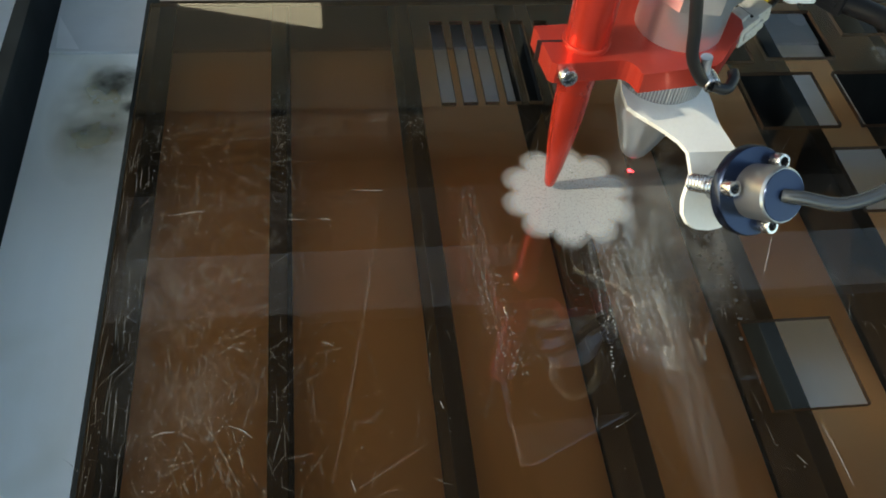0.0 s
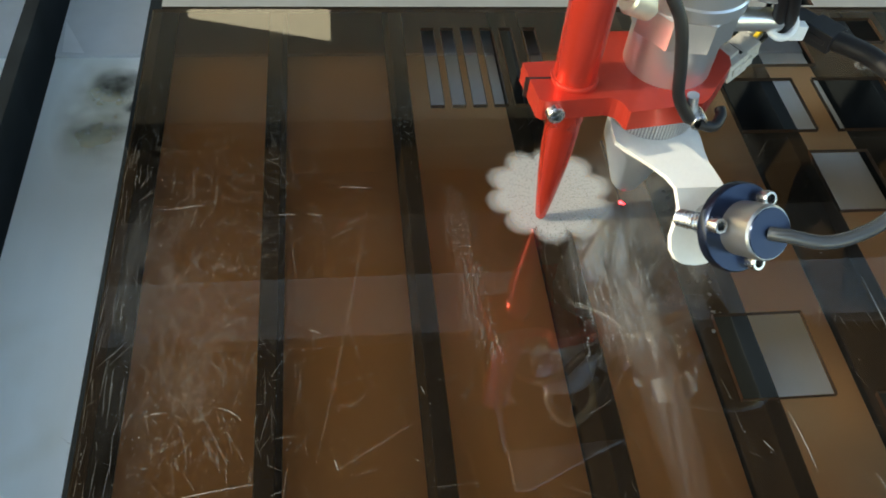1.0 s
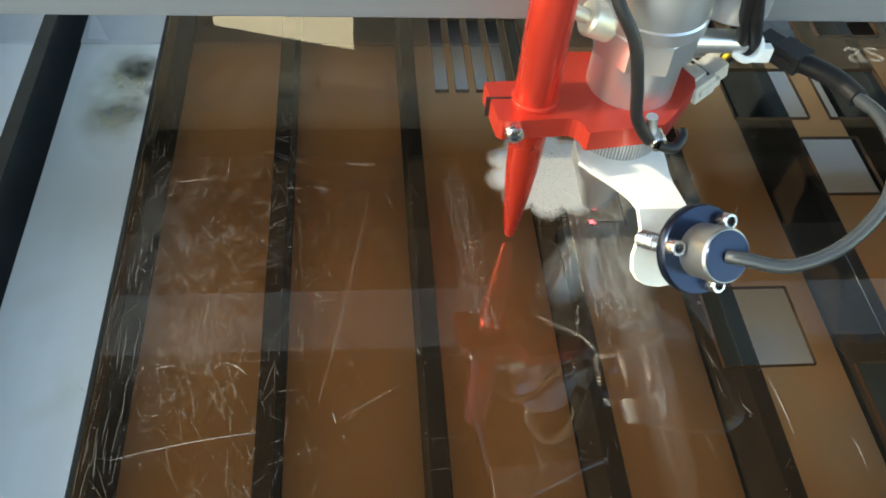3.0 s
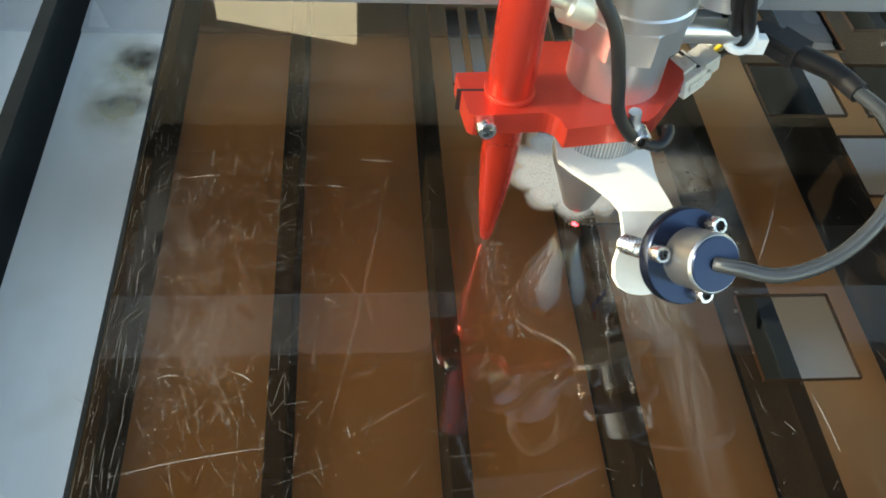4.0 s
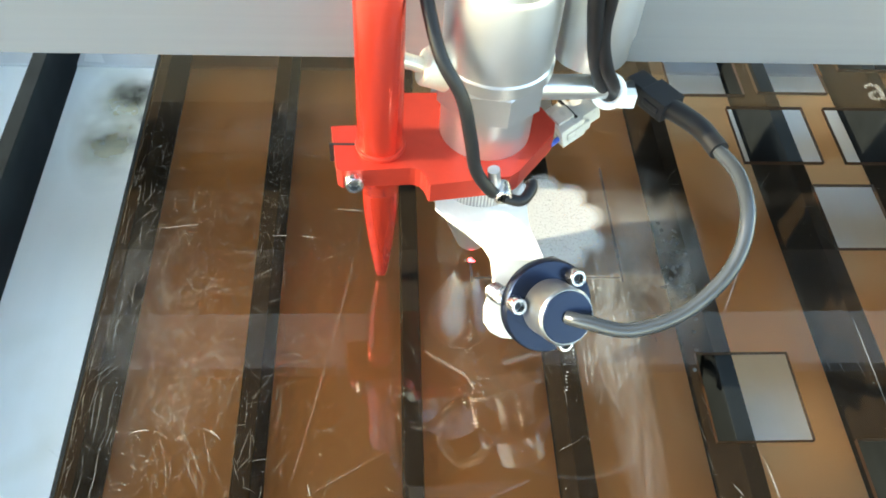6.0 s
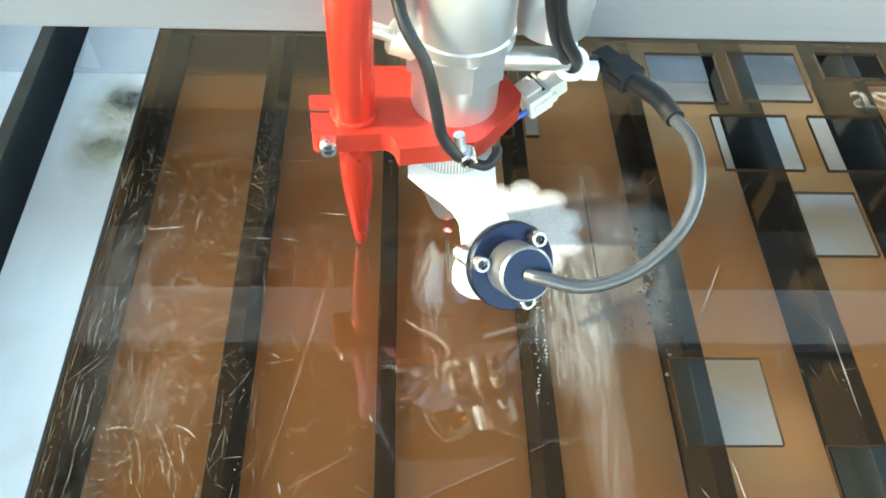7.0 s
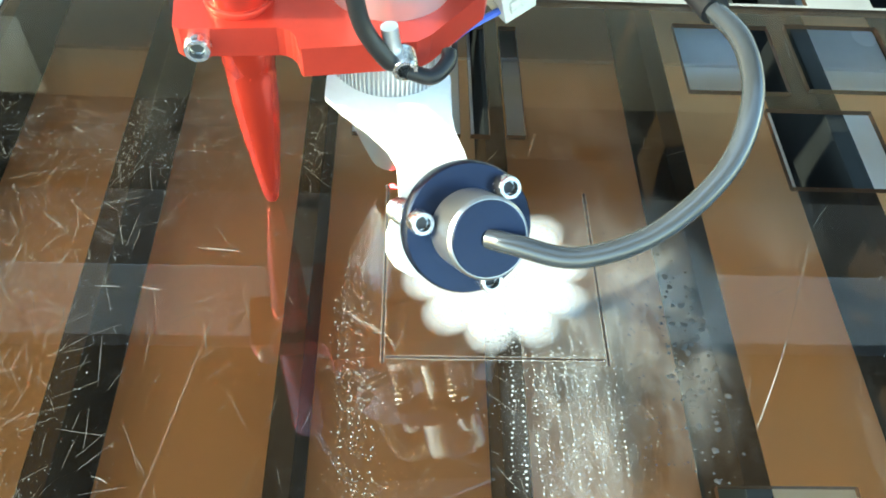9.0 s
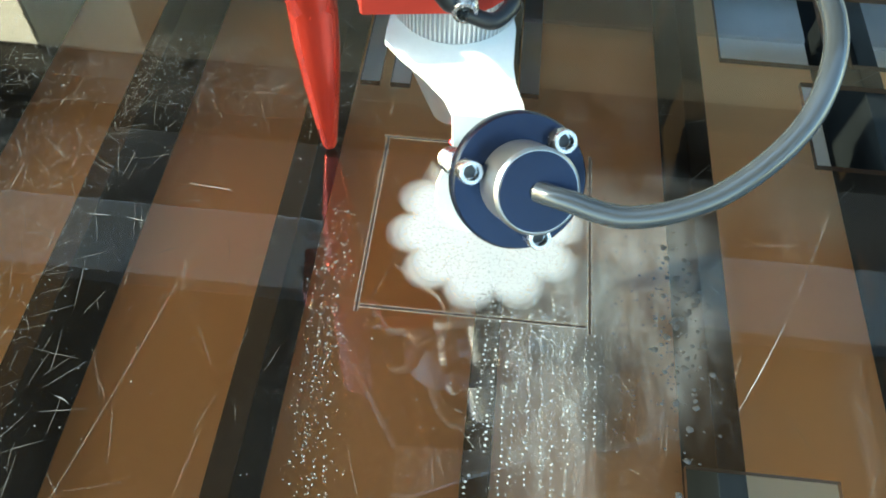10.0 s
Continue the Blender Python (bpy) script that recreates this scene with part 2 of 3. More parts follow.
def plate(outline, z0, z1, bm=None):
    """A flat plate with the given outline."""
    bm = bm or bmesh.new()
    lo = [bm.verts.new((x, y, z0)) for x, y in outline]
    hi = [bm.verts.new((x, y, z1)) for x, y in outline]
    bm.faces.new(lo[::-1])
    bm.faces.new(hi)
    for k in range(len(lo)):
        j = (k + 1) % len(lo)
        bm.faces.new((lo[k], lo[j], hi[j], hi[k]))
    return bm


def flat(outline, z):
    """A thin layer with the given outline."""
    bm = bmesh.new()
    bm.faces.new([bm.verts.new((x, y, z)) for x, y in outline])
    return bm


def spline(points, steps=10):
    """Catmull-Rom through the points."""
    p = [Vector(q) for q in points]
    p = [2 * p[0] - p[1]] + p + [2 * p[-1] - p[-2]]
    out = []
    for i in range(1, len(p) - 2):
        for k in range(steps):
            t = k / steps
            a, b, c, d = p[i - 1:i + 3]
            out.append(0.5 * ((2 * b) + (c - a) * t + (2 * a - 5 * b + 4 * c - d) * t * t + (3 * b - a - 3 * c + d) * t ** 3))
    out.append(p[-2])
    return out


def tube(points, radius, steps=10, segs=14, bm=None):
    """A round cable along a smooth line."""
    bm = bm or bmesh.new()
    path = spline(points, steps)
    side = None
    rings = []
    for i, q in enumerate(path):
        d = (path[min(i + 1, len(path) - 1)] - path[max(i - 1, 0)]).normalized()
        if side is None:
            side = d.orthogonal().normalized()
        side = (side - d * side.dot(d)).normalized()
        up = d.cross(side)
        r = radius(i / (len(path) - 1)) if callable(radius) else radius
        rings.append([bm.verts.new(q + (side * math.cos(a) + up * math.sin(a)) * r) for a in (2 * math.pi * k / segs for k in range(segs))])
    for a, b in zip(rings, rings[1:]):
        for k in range(segs):
            j = (k + 1) % segs
            bm.faces.new((a[k], a[j], b[j], b[k]))
    bm.faces.new(rings[0][::-1])
    bm.faces.new(rings[-1])
    return bm


def aim(place, direction):
    """A matrix that carries local z to the direction."""
    return Matrix.Translation(place) @ Vector(direction).to_track_quat("Z", "Y").to_matrix().to_4x4()


def thing(name, label, category, group=""):
    return tagged(new(name), label, category, group)


def socket_screw(parent, place, direction, r=0.0031, h=0.004, label=""):
    """A socket cap screw: knurled head with a hexagon socket."""
    m = aim(place, direction)
    bm = lathe([(r, 0), (r, h * 0.85), (r * 0.9, h), (r * 0.62, h), (r * 0.58, h * 0.45), (0, h * 0.45)], m, 28)
    s = part("screw", bm, M_STEEL, parent, label, True)
    # dark hexagon paints the shade inside the socket
    part("socket", lathe([(r * 0.56, h * 0.46), (r * 0.56, h * 0.5), (0, h * 0.5)], m, 6), M_SOCKET, s)
    return s


# ---- the bed ----
FLOOR_Z = -0.033
tagged(part("floor", box(-6, 6, -6, 6, -0.93, -0.9), M_CONCRETE), "grey concrete workshop floor", "floor", kind="structure")
tagged(part("tray", box(-0.34, 0.40, -0.58, 0.1599, FLOOR_Z - 0.004, FLOOR_Z), M_TRAY), "pale grey metal tray under the slats", "tray", kind="structure")
# strip behind the tray, darker grey and slightly raised
tagged(part("rear_strip", box(-0.34, 0.40, 0.160, 0.3, FLOOR_Z - 0.004, FLOOR_Z + 0.0015), M_REAR_GREY, bevel=0.0006), "grey strip behind the tray", "ledge", kind="structure")
tagged(part("machine_body", box(-0.35, 0.41, -0.59, 0.31, -0.9, FLOOR_Z - 0.004), M_BACK, bevel=0.004), "grey painted sheet-metal cabinet of the machine", "machine cabinet", kind="structure")
tagged(part("wall_back", box(-0.35, 0.41, 0.3, 0.31, FLOOR_Z - 0.004, -0.006), M_BACK), "grey painted rear wall of the machine", "wall", kind="structure")
# the unseen workshop behind the machine, placed for what the sheet mirrors: far wall, roof beam and dark ceiling, open
# to the sky in front
tagged(part("wall_north", box(-4.2, 4.2, 4.0, 4.1, -0.9, 3.95), M_PLASTER), "grey plastered workshop wall", "wall", kind="structure")
# unseen canopy on posts, added to warm and dim the sky mirrored at left
tagged(part("sky_blocker", box(-6.0, 1.0, -3.6, -1.0, 3.2, 3.3), M_BLOCKER), "unseen warm grey canopy added to block the mirrored sky", "porch roof", kind="structure")
porch = bpy.data.objects["sky_blocker"]
for px, py in ((-5.9, -3.5), (-5.9, -1.1), (0.88, -3.5), (0.88, -1.1)):
    part("post", box(px - 0.06, px + 0.06, py - 0.06, py + 0.06, -0.9, 3.2), M_BLOCKER, porch)
tagged(part("roof_beam", box(-4.2, 4.2, 3.75, 4.0, 3.62, 3.85), M_DARK_ROOF, bevel=0.01), "dark timber beam under the roof", "roof beam", kind="structure")
tagged(part("ceiling", box(-4.2, 4.2, 1.1, 4.1, 3.95, 4.05), M_DARK_ROOF), "dark boarded workshop ceiling", "ceiling", kind="structure")
# unseen glowing panel, added for the bright wedge mirrored in the sheet
window = tagged(new("glow_panel_1"), "unseen glowing panel added for a bright wedge in the sheet", "window", kind="structure")
part("pane", plate([(-0.85, 2.5), (-0.05, 2.5), (-0.05, 2.97), (-0.85, 2.80)], -0.004, 0.0), M_GLOW_PANEL, window, "glowing pane")
part("panel_rim", box(-0.89, -0.01, 2.46, 2.5, -0.01, 0.02), M_PALE, window)
window.matrix_world = Matrix.Translation((0, 3.99, 0)) @ Matrix.Rotation(radians(90), 4, "X")
# unseen glowing and pale panels, added for the bright corner the sheet mirrors
second = tagged(new("glow_panel_2"), "unseen glowing panel and pale panel added for the sheet's reflection", "window", kind="structure")
part("pane", plate([(-3.30, 3.05), (-2.99, 3.05), (-2.99, 3.60), (-3.30, 3.60)], -0.004, 0.0), M_GLOW_PANEL, second, "glowing pane")
part("pale_panel", plate([(-2.96, 3.02), (-2.26, 3.02), (-2.26, 3.60), (-2.96, 3.60)], -0.006, 0.0), M_TAB, second, "pale unseen panel")
second.matrix_world = Matrix.Translation((0, 3.99, 0)) @ Matrix.Rotation(radians(90), 4, "X")
tagged(part("wall_front", box(-0.35, 0.41, -0.59, -0.58, FLOOR_Z - 0.004, -0.006), M_BACK), "grey painted front wall of the machine", "wall", kind="structure")
tagged(part("wall_left", box(-0.35, -0.34, -0.58, 0.3, FLOOR_Z - 0.004, -0.006), M_BACK), "grey painted side wall of the machine", "wall", kind="structure")
tagged(part("wall_right", box(0.40, 0.41, -0.58, 0.3, FLOOR_Z - 0.004, -0.006), M_BACK), "grey painted side wall of the machine", "wall", kind="structure")
SLAT_X = [-0.314, -0.256, -0.1985, -0.1401, -0.0824, -0.0245, 0.0342, 0.0938, 0.1530, 0.211, 0.269, 0.327, 0.384]


def slat_mesh():
    bm = box(-0.0034, 0.0034, -0.55, 0.285, FLOOR_Z, -0.0022)
    return mesh_of("slat", bm, M_SLAT, bevel=0.0004)


slat_me = slat_mesh()
for sx in SLAT_X:
    s = new("slat", slat_me)
    s.location.x = sx
    tagged(s, "blackened metal support slat standing on the tray", "slat", "bed slats")

# ---- the amber sheet with its openings ----
X0, X1, Y0, Y1, TH = -0.141, 0.33, -0.33, 0.155, 0.002
HOLES = [
    (0.0825, 0.118, -0.071, -0.035), (0.155, 0.1828, 0.0148, 0.0505), (0.128, 0.165, 0.064, 0.100), (0.1755, 0.2115, 0.064, 0.100),
    (0.1035, 0.1395, 0.1085, 0.145), (0.1465, 0.182, 0.1105, 0.1465), (0.193, 0.227, 0.128, 0.1475), (0.133, 0.170, -0.107, -0.071),
] + [(-0.0127 + 0.0097 * i, -0.0127 + 0.0097 * i + 0.0063, 0.0838, 0.140) for i in range(5)] + [(0.038, 0.0443, 0.0838, 0.140)]


def pierced_sheet(name, x0, x1, y0, y1, z0, z1, holes, mats):
    """A flat sheet with square openings; mats: top, underside, cut edges."""
    xs = sorted({x0, x1} | {v for h in holes for v in h[:2]} | {x0 + (x1 - x0) * k / 8 for k in range(1, 8)})
    ys = sorted({y0, y1} | {v for h in holes for v in h[2:]})
    full = lambda i, j: 0 <= i < len(xs) - 1 and 0 <= j < len(ys) - 1 and not any(
        h[0] < (xs[i] + xs[i + 1]) / 2 < h[1] and h[2] < (ys[j] + ys[j + 1]) / 2 < h[3] for h in holes)
    verts, faces, mi = [], [], []
    idx = {}

    def v(i, j, top):
        k = (i, j, top)
        if k not in idx:
            idx[k] = len(verts)
            verts.append((xs[i], ys[j], z1 if top else z0))
        return idx[k]

    for i in range(len(xs) - 1):
        for j in range(len(ys) - 1):
            if not full(i, j):
                continue
            faces.append((v(i, j, 1), v(i + 1, j, 1), v(i + 1, j + 1, 1), v(i, j + 1, 1)))
            mi.append(0)
            faces.append((v(i, j, 0), v(i, j + 1, 0), v(i + 1, j + 1, 0), v(i + 1, j, 0)))
            mi.append(1)
            for a, b, ni, nj in (((i, j), (i + 1, j), i, j - 1), ((i + 1, j), (i + 1, j + 1), i + 1, j), ((i + 1, j + 1), (i, j + 1), i, j + 1), ((i, j + 1), (i, j), i - 1, j)):
                if not full(ni, nj):
                    faces.append((v(*a, 0), v(*b, 0), v(*b, 1), v(*a, 1)))
                    mi.append(2)
    me = bpy.data.meshes.new(name)
    me.from_pydata(verts, [], faces)
    for m in mats:
        me.materials.append(m)
    me.polygons.foreach_set("material_index", mi)
    return me


sheet = tagged(new("acrylic_sheet", pierced_sheet("acrylic_sheet", X0, X1, Y0, Y1, -TH, 0, HOLES, [M_AMBER_TOP, M_AMBER, M_BURNT])),
               "glossy amber acrylic sheet, scratched and partly cut, on the slats", "acrylic sheet")
sheet.visible_shadow = False       # lets daylight through to the tray
tagged(new("pale_sheet", pierced_sheet("pale_sheet", -0.137, 0.34, 0.157, 0.285, -TH, 0, [(0.122, 0.159, 0.1585, 0.180), (0.185, 0.2, 0.1585, 0.21)], [M_PALE, M_PALE, M_BURNT])),
       "pale opaque sheet lying behind the amber one", "plastic sheet")


# frosted scalloped flower
def flower_outline(cx, cy, core, lobe, n, turn, steps=220):
    pts = []
    for k in range(steps):
        a = 2 * math.pi * k / steps
        d = Vector((math.cos(a), math.sin(a)))
        best = core
        for i in range(n):
            b = 2 * math.pi * i / n + turn
            c = Vector((math.cos(b), math.sin(b))) * core
            p = d.dot(c)
            disc = p * p - c.length_squared + lobe * lobe
            if disc > 0:
                best = max(best, p + math.sqrt(disc))
        pts.append((cx + d.x * best, cy + d.y * best))
    return pts


def soft_layer(outline, centre, z, inner):
    """A thin layer whose cover fades out towards its outline."""
    n = len(outline)
    c = Vector(centre)
    verts = [(c.x, c.y, z)]
    cover = [1.0]
    for f, v in ((inner, 1.0), ((1 + inner) / 2, 0.62), (1.0, 0.0)):
        for x, y in outline:
            verts.append((c.x + (x - c.x) * f, c.y + (y - c.y) * f, z))
            cover.append(v)
    faces = [(0, 1 + k, 1 + (k + 1) % n) for k in range(n)]
    for r in (0, 1):
        a, b2 = 1 + r * n, 1 + (r + 1) * n
        faces += [(a + k, b2 + k, b2 + (k + 1) % n, a + (k + 1) % n) for k in range(n)]
    me = bpy.data.meshes.new("frosted_flower")
    me.from_pydata(verts, [], faces)
    me.attributes.new("cover", "FLOAT", "POINT").data.foreach_set("value", cover)
    return me


flower = new("frosted_flower", soft_layer(flower_outline(0.0315, 0.0285, 0.0208, 0.0074, 10, 0.17), (0.0315, 0.0285), 0.00006, 0.76))
flower.data.materials.append(M_FROST)
flower.parent = sheet
tagged(flower, "white frosted flower engraving with scalloped edge")
for i in range(14):
    a = 2 * math.pi * i / 14
    d = Vector((math.cos(a), math.sin(a), 0))
    o = Vector((0.0315, 0.0265, 0.0001))
    part("engraved_petal", tube([o + d * 0.009, o + d * 0.013 + d.cross(Vector((0, 0, 1))) * 0.0010, o + d * 0.018], 0.00012, 5, 4), M_FROST_LINE, sheet)

# ---- the gantry beam ----
gantry = thing("gantry_beam", "satin aluminium gantry beam spanning the bed", "gantry beam")
part("front_face", box(-0.34, 0.40, 0.027, 0.067, 0.080, 0.133), M_BEAM, gantry, bevel=0.0008)
part("rail", box(-0.34, 0.40, 0.0285, 0.062, 0.133, 0.145), M_BLACKRAIL, gantry, "black linear rail on the beam", bevel=0.0008)

# ---- the laser head ----
head = thing("laser_head", "laser head with red clamp, red nozzle and pointer", "laser head")
AX = Vector((-0.0008, 0.0015, 0))          # the beam axis of the silver lens tube
PEN = Vector((-0.0357, -0.0072, 0))        # the red tube's axis

# red clamp plate, cut around the tubes
notch = [(-0.0262 + 0.0052 * math.sin(a), -0.0222 + 0.0052 * math.cos(a)) for a in (0.0, 0.35, 0.7, 1.05, 1.4)]
outline = [(-0.0520, 0.0015), (-0.0495, -0.0172), (-0.0478, -0.0186)] + [(-0.0275, -0.0172)] + notch + [(-0.0205, -0.0236), (-0.0198, -0.0243), (0.0060, -0.0205), (0.0092, -0.0180), (0.0225, -0.0010), (0.0235, 0.0040), (0.0165, 0.0175), (0.0140, 0.0195), (-0.0290, 0.0180), (-0.0302, 0.0165), (-0.0305, 0.0030)]
clamp = part("clamp_plate", plate(outline, 0.0645, 0.0725), M_RED, head, "red anodised clamp plate", bevel=0.0006)
# solid dark strip paints the shaded slit
part("clamp_slit", box(-0.0523, -0.042, -0.0072, -0.0063, 0.0648, 0.07262), M_SOCKET, clamp)
socket_screw(head, (-0.0442, -0.0180, 0.0684), (0.12, -1, 0.12), 0.0031, 0.004, "steel socket screw")
# cable lug and its screw
lug = socket_screw(head, (0.0028, -0.0222, 0.0700), (0.12, -1, -0.05), 0.0031, 0.0055, "steel screw holding the cable lug")
part("lug", lathe([(0.0020, 0), (0.0020, 0.010)], aim((0.0012, -0.0240, 0.0690), (-0.15, 0.05, 1)), 20), M_ALU, head, "crimped metal cable lug", True)

# red tube with tapered nozzle
m = Matrix.Translation(PEN)
part("red_tube", lathe([(0.0074, 0.0725), (0.0074, 0.1460), (0.0068, 0.1470)], m), M_RED_TUBE, head, "red anodised tube", True)
part("rod", tube([PEN + Vector((0, 0, 0.146)), PEN + Vector((0.007, -0.0013, 0.176)), Vector((-0.0218, -0.0098, 0.2085))], 0.0013, 4, 12), M_STEEL, head, "thin steel rod above the red tube", True)
part("mount_plate", plate([(-0.0205, -0.0100), (-0.0198, -0.0340), (-0.0100, -0.0340), (0.0280, -0.0165), (0.0520, -0.0065)], 0.2085, 0.2125), M_ALU, head, "grey metal plate on top of the head", bevel=0.0004)
part("tab", plate([(-0.0205, -0.0102), (-0.0198, -0.0315), (-0.0105, -0.0108)], 0.2070, 0.2084), M_TAB, head, "white tab under the plate")
part("collar", lathe([(0.0080, 0.0725), (0.0082, 0.0735), (0.0080, 0.0742), (0.0074, 0.0744)], m), M_RED, head, "", True)
part("nozzle", lathe([(0.0011, 0.0020), (0.0018, 0.0020), (0.0023, 0.0036), (0.0034, 0.0125), (0.0050, 0.0275), (0.0060, 0.0405), (0.0063, 0.0520), (0.0063, 0.0545), (0.0066, 0.0550), (0.0066, 0.0645)], m), M_RED_TUBE, head, "pointed red nozzle", True)

# silver lens tube
m = Matrix.Translation(AX)
part("sleeve", lathe([(0.0152, 0.0725), (0.0152, 0.0900)], m), M_ALU, head, "polished aluminium sleeve", True)
part("ring", lathe([(0.0166, 0.0880), (0.0176, 0.0888), (0.0176, 0.0995), (0.0166, 0.1003)], m @ Matrix.Rotation(0.25, 4, "Z"), 8), M_ALU, head, "eight-sided aluminium locking ring")
part("barrel", lathe([(0.0172, 0.1003), (0.0178, 0.1010), (0.0178, 0.1050), (0.0172, 0.1056), (0.0172, 0.132), (0.0164, 0.134)], m @ Matrix.Translation((0.0010, 0, 0))), M_ALU, head, "polished aluminium lens barrel", True)
part("elbow", lathe([(0.0050, 0.134), (0.0050, 0.146), (0.0066, 0.1466), (0.0066, 0.152), (0.0045, 0.153)], m, 24), M_BRASS, head, "brass hose elbow", True)
part("air_hose", tube([AX + Vector((0, 0, 0.150)), AX + Vector((-0.002, -0.004, 0.163)), AX + Vector((0.008, -0.014, 0.170)), AX + Vector((0.020, -0.012, 0.160)), AX + Vector((0.022, 0.000, 0.150)), AX + Vector((0.014, 0.012, 0.158))], 0.0028, 8, 12), M_HOSE, head, "clear air hose curling over the barrel", True)
part("knurled_ring", lathe([(0.0150, 0.0490), (0.0154, 0.0498), (0.0154, 0.0640), (0.0150, 0.0645)], m, 60), M_GREYTURN, head, "knurled locking ring", True)
bm = bmesh.new()
for k in range(84):
    box(-0.0004, 0.0004, -0.00022, 0.00022, 0.0500, 0.0638, bm)
    a = 2 * math.pi * k / 84
    turn = Matrix.Translation(AX + Vector((math.cos(a), math.sin(a), 0)) * 0.0156) @ Matrix.Rotation(a, 4, "Z")
    bmesh.ops.transform(bm, matrix=turn, verts=bm.verts[-8:])
part("knurling", bm, M_ALU, head)
part("laser_nozzle", lathe([(0.0015, 0.0105), (0.0045, 0.0105), (0.0056, 0.0120), (0.0072, 0.0165), (0.0120, 0.0310), (0.0138, 0.0360), (0.0142, 0.0475)], m), M_ALU, head, "silver conical laser nozzle", True)
# thumb screw on the sleeve
td = Vector((-0.90, -0.05, 0.35)).normalized()
tp = AX + Vector((-0.0135, -0.0040, 0.0995))
knob = part("thumb_screw", lathe([(0.0054, 0), (0.0061, 0.0006), (0.0061, 0.0085), (0.0052, 0.0095), (0.0030, 0.0095)], aim(tp, td), 24), M_BRASS, head, "pale brass thumb screw", True)
part("shank", lathe([(0.0024, 0.0095), (0.0024, 0.0220), (0.0019, 0.0226)], aim(tp, td), 20), M_BRASS, knob, "", True)

# pointer module, aimed at the cutting spot
C = Vector((0.0197, -0.0545, 0.0469))
N = C.normalized()
UP = (Vector((0, 0, 1)) - N * N.z).normalized()
SIDE = UP.cross(N).normalized()
pf = Matrix.Translation(C) @ Matrix((SIDE, UP, N)).transposed().to_4x4()   # local x side, y up, z towards the cable
part("flange", lathe([(0.0148, -0.0045), (0.0155, -0.0040), (0.0155, -0.0008), (0.0150, 0.0)], pf @ Matrix.Translation((0, 0, -0.0028)), 64), M_FLANGE, head, "black round pointer flange", True)
part("pointer_body", lathe([(0.0094, -0.003), (0.0094, 0.0092), (0.0088, 0.0100)], pf, 48), M_GREYTURN, head, "grey turned pointer housing", True)
part("pointer_cap", lathe([(0.0086, 0.0100), (0.0084, 0.0104), (0, 0.0104)], pf, 48), M_FLANGE, head, "black pointer cap", True)
part("pointer_barrel", lathe([(0.0060, -0.022), (0.0060, -0.0073)], pf, 32), M_GREYTURN, head, "", True)
for k, a in enumerate((158, 38, 278)):
    r = 0.0126
    p = pf @ Vector((r * math.cos(radians(a)), r * math.sin(radians(a)), -0.0028))
    socket_screw(head, p, N, 0.0028, 0.0042, "steel flange screw")
    q = pf @ Vector((r * math.cos(radians(a)), r * math.sin(radians(a)), -0.0073))
    turns = [q - N * (0.0130 * i / 48) + (SIDE * math.cos(i * math.pi / 3) + UP * math.sin(i * math.pi / 3)) * 0.0027 for i in range(49)]
    part("spring", tube(turns, 0.0006, 2, 6), M_STEEL, head, "steel coil spring", True)
    part("stud", lathe([(0.0014, -0.0140), (0.0014, 0)], aim(q, N), 12), M_STEEL, head, "", True)


# white bracket: a flat tongue under the ring, folded down to carry the flange
def bracket():
    bm = bmesh.new()
    P = pf @ Vector((-0.0008, 0.0, -0.0212))
    rows = [((-0.0008, 0.0060, 0.0490), 0.0140), ((-0.0008, -0.0060, 0.0490), 0.0160), ((-0.0008, -0.0135, 0.0489), 0.0160), ((0.0015, -0.0180, 0.0478), 0.0138), ((0.0050, -0.0225, 0.0464), 0.0112), ((0.0088, -0.0275, 0.0450), 0.0095), ((0.0108, -0.0325, 0.0440), 0.0090)]
    left, right = [], []
    for c, w in rows:
        left.append(Vector(c) - Vector((w, 0, 0)))
        right.append(Vector(c) + Vector((w, 0, 0)))
    for y, w in ((0.0070, 0.0096), (0.0030, 0.0120), (-0.0010, 0.0146), (-0.0060, 0.0156), (-0.0100, 0.0142), (-0.0130, 0.0110), (-0.0150, 0.0062), (-0.0156, 0.0020)):
        o = P + UP * y
        left.append(o - SIDE * w)
        right.append(o + SIDE * w)
    a = [bm.verts.new(v) for v in left]
    b = [bm.verts.new(v) for v in right]
    for i in range(len(a) - 1):
        bm.faces.new((a[i], a[i + 1], b[i + 1], b[i]))
    bmesh.ops.recalc_face_normals(bm, faces=bm.faces)
    bmesh.ops.solidify(bm, geom=bm.faces[:], thickness=0.0020)
    return bm


part("bracket", bracket(), M_WHITE, head, "white painted metal bracket arm", smooth=True)

# grey pointer cable with its black sleeve and plug
CE = pf @ Vector((0, 0, 0.0095))
part("cable", tube([CE, CE + N * 0.004 + Vector((0.004, 0, -0.0008)), (0.0410, -0.0675, 0.0546), (0.0572, -0.0645, 0.0602), (0.0705, -0.0555, 0.0700), (0.0762, -0.0430, 0.0780), (0.0765, -0.0280, 0.0810), (0.0726, -0.0142, 0.0800)], 0.0024, 10, 16), M_CABLE, head, "grey round cable in a wide loop", True)
part("sleeve_boot", tube([(0.0732, -0.0160, 0.0802), (0.0700, -0.0050, 0.0792), (0.0660, 0.0030, 0.0775), (0.0625, 0.0090, 0.0760)], lambda u: 0.0034 + 0.0004 * u, 8, 16), M_RUBBER, head, "black heat-shrink sleeve", True)
m = aim((0.0635, 0.0070, 0.0765), (-0.55, 0.83, -0.03))
bm = box(-0.0050, 0.0050, -0.0036, 0.0036, 0, 0.011)
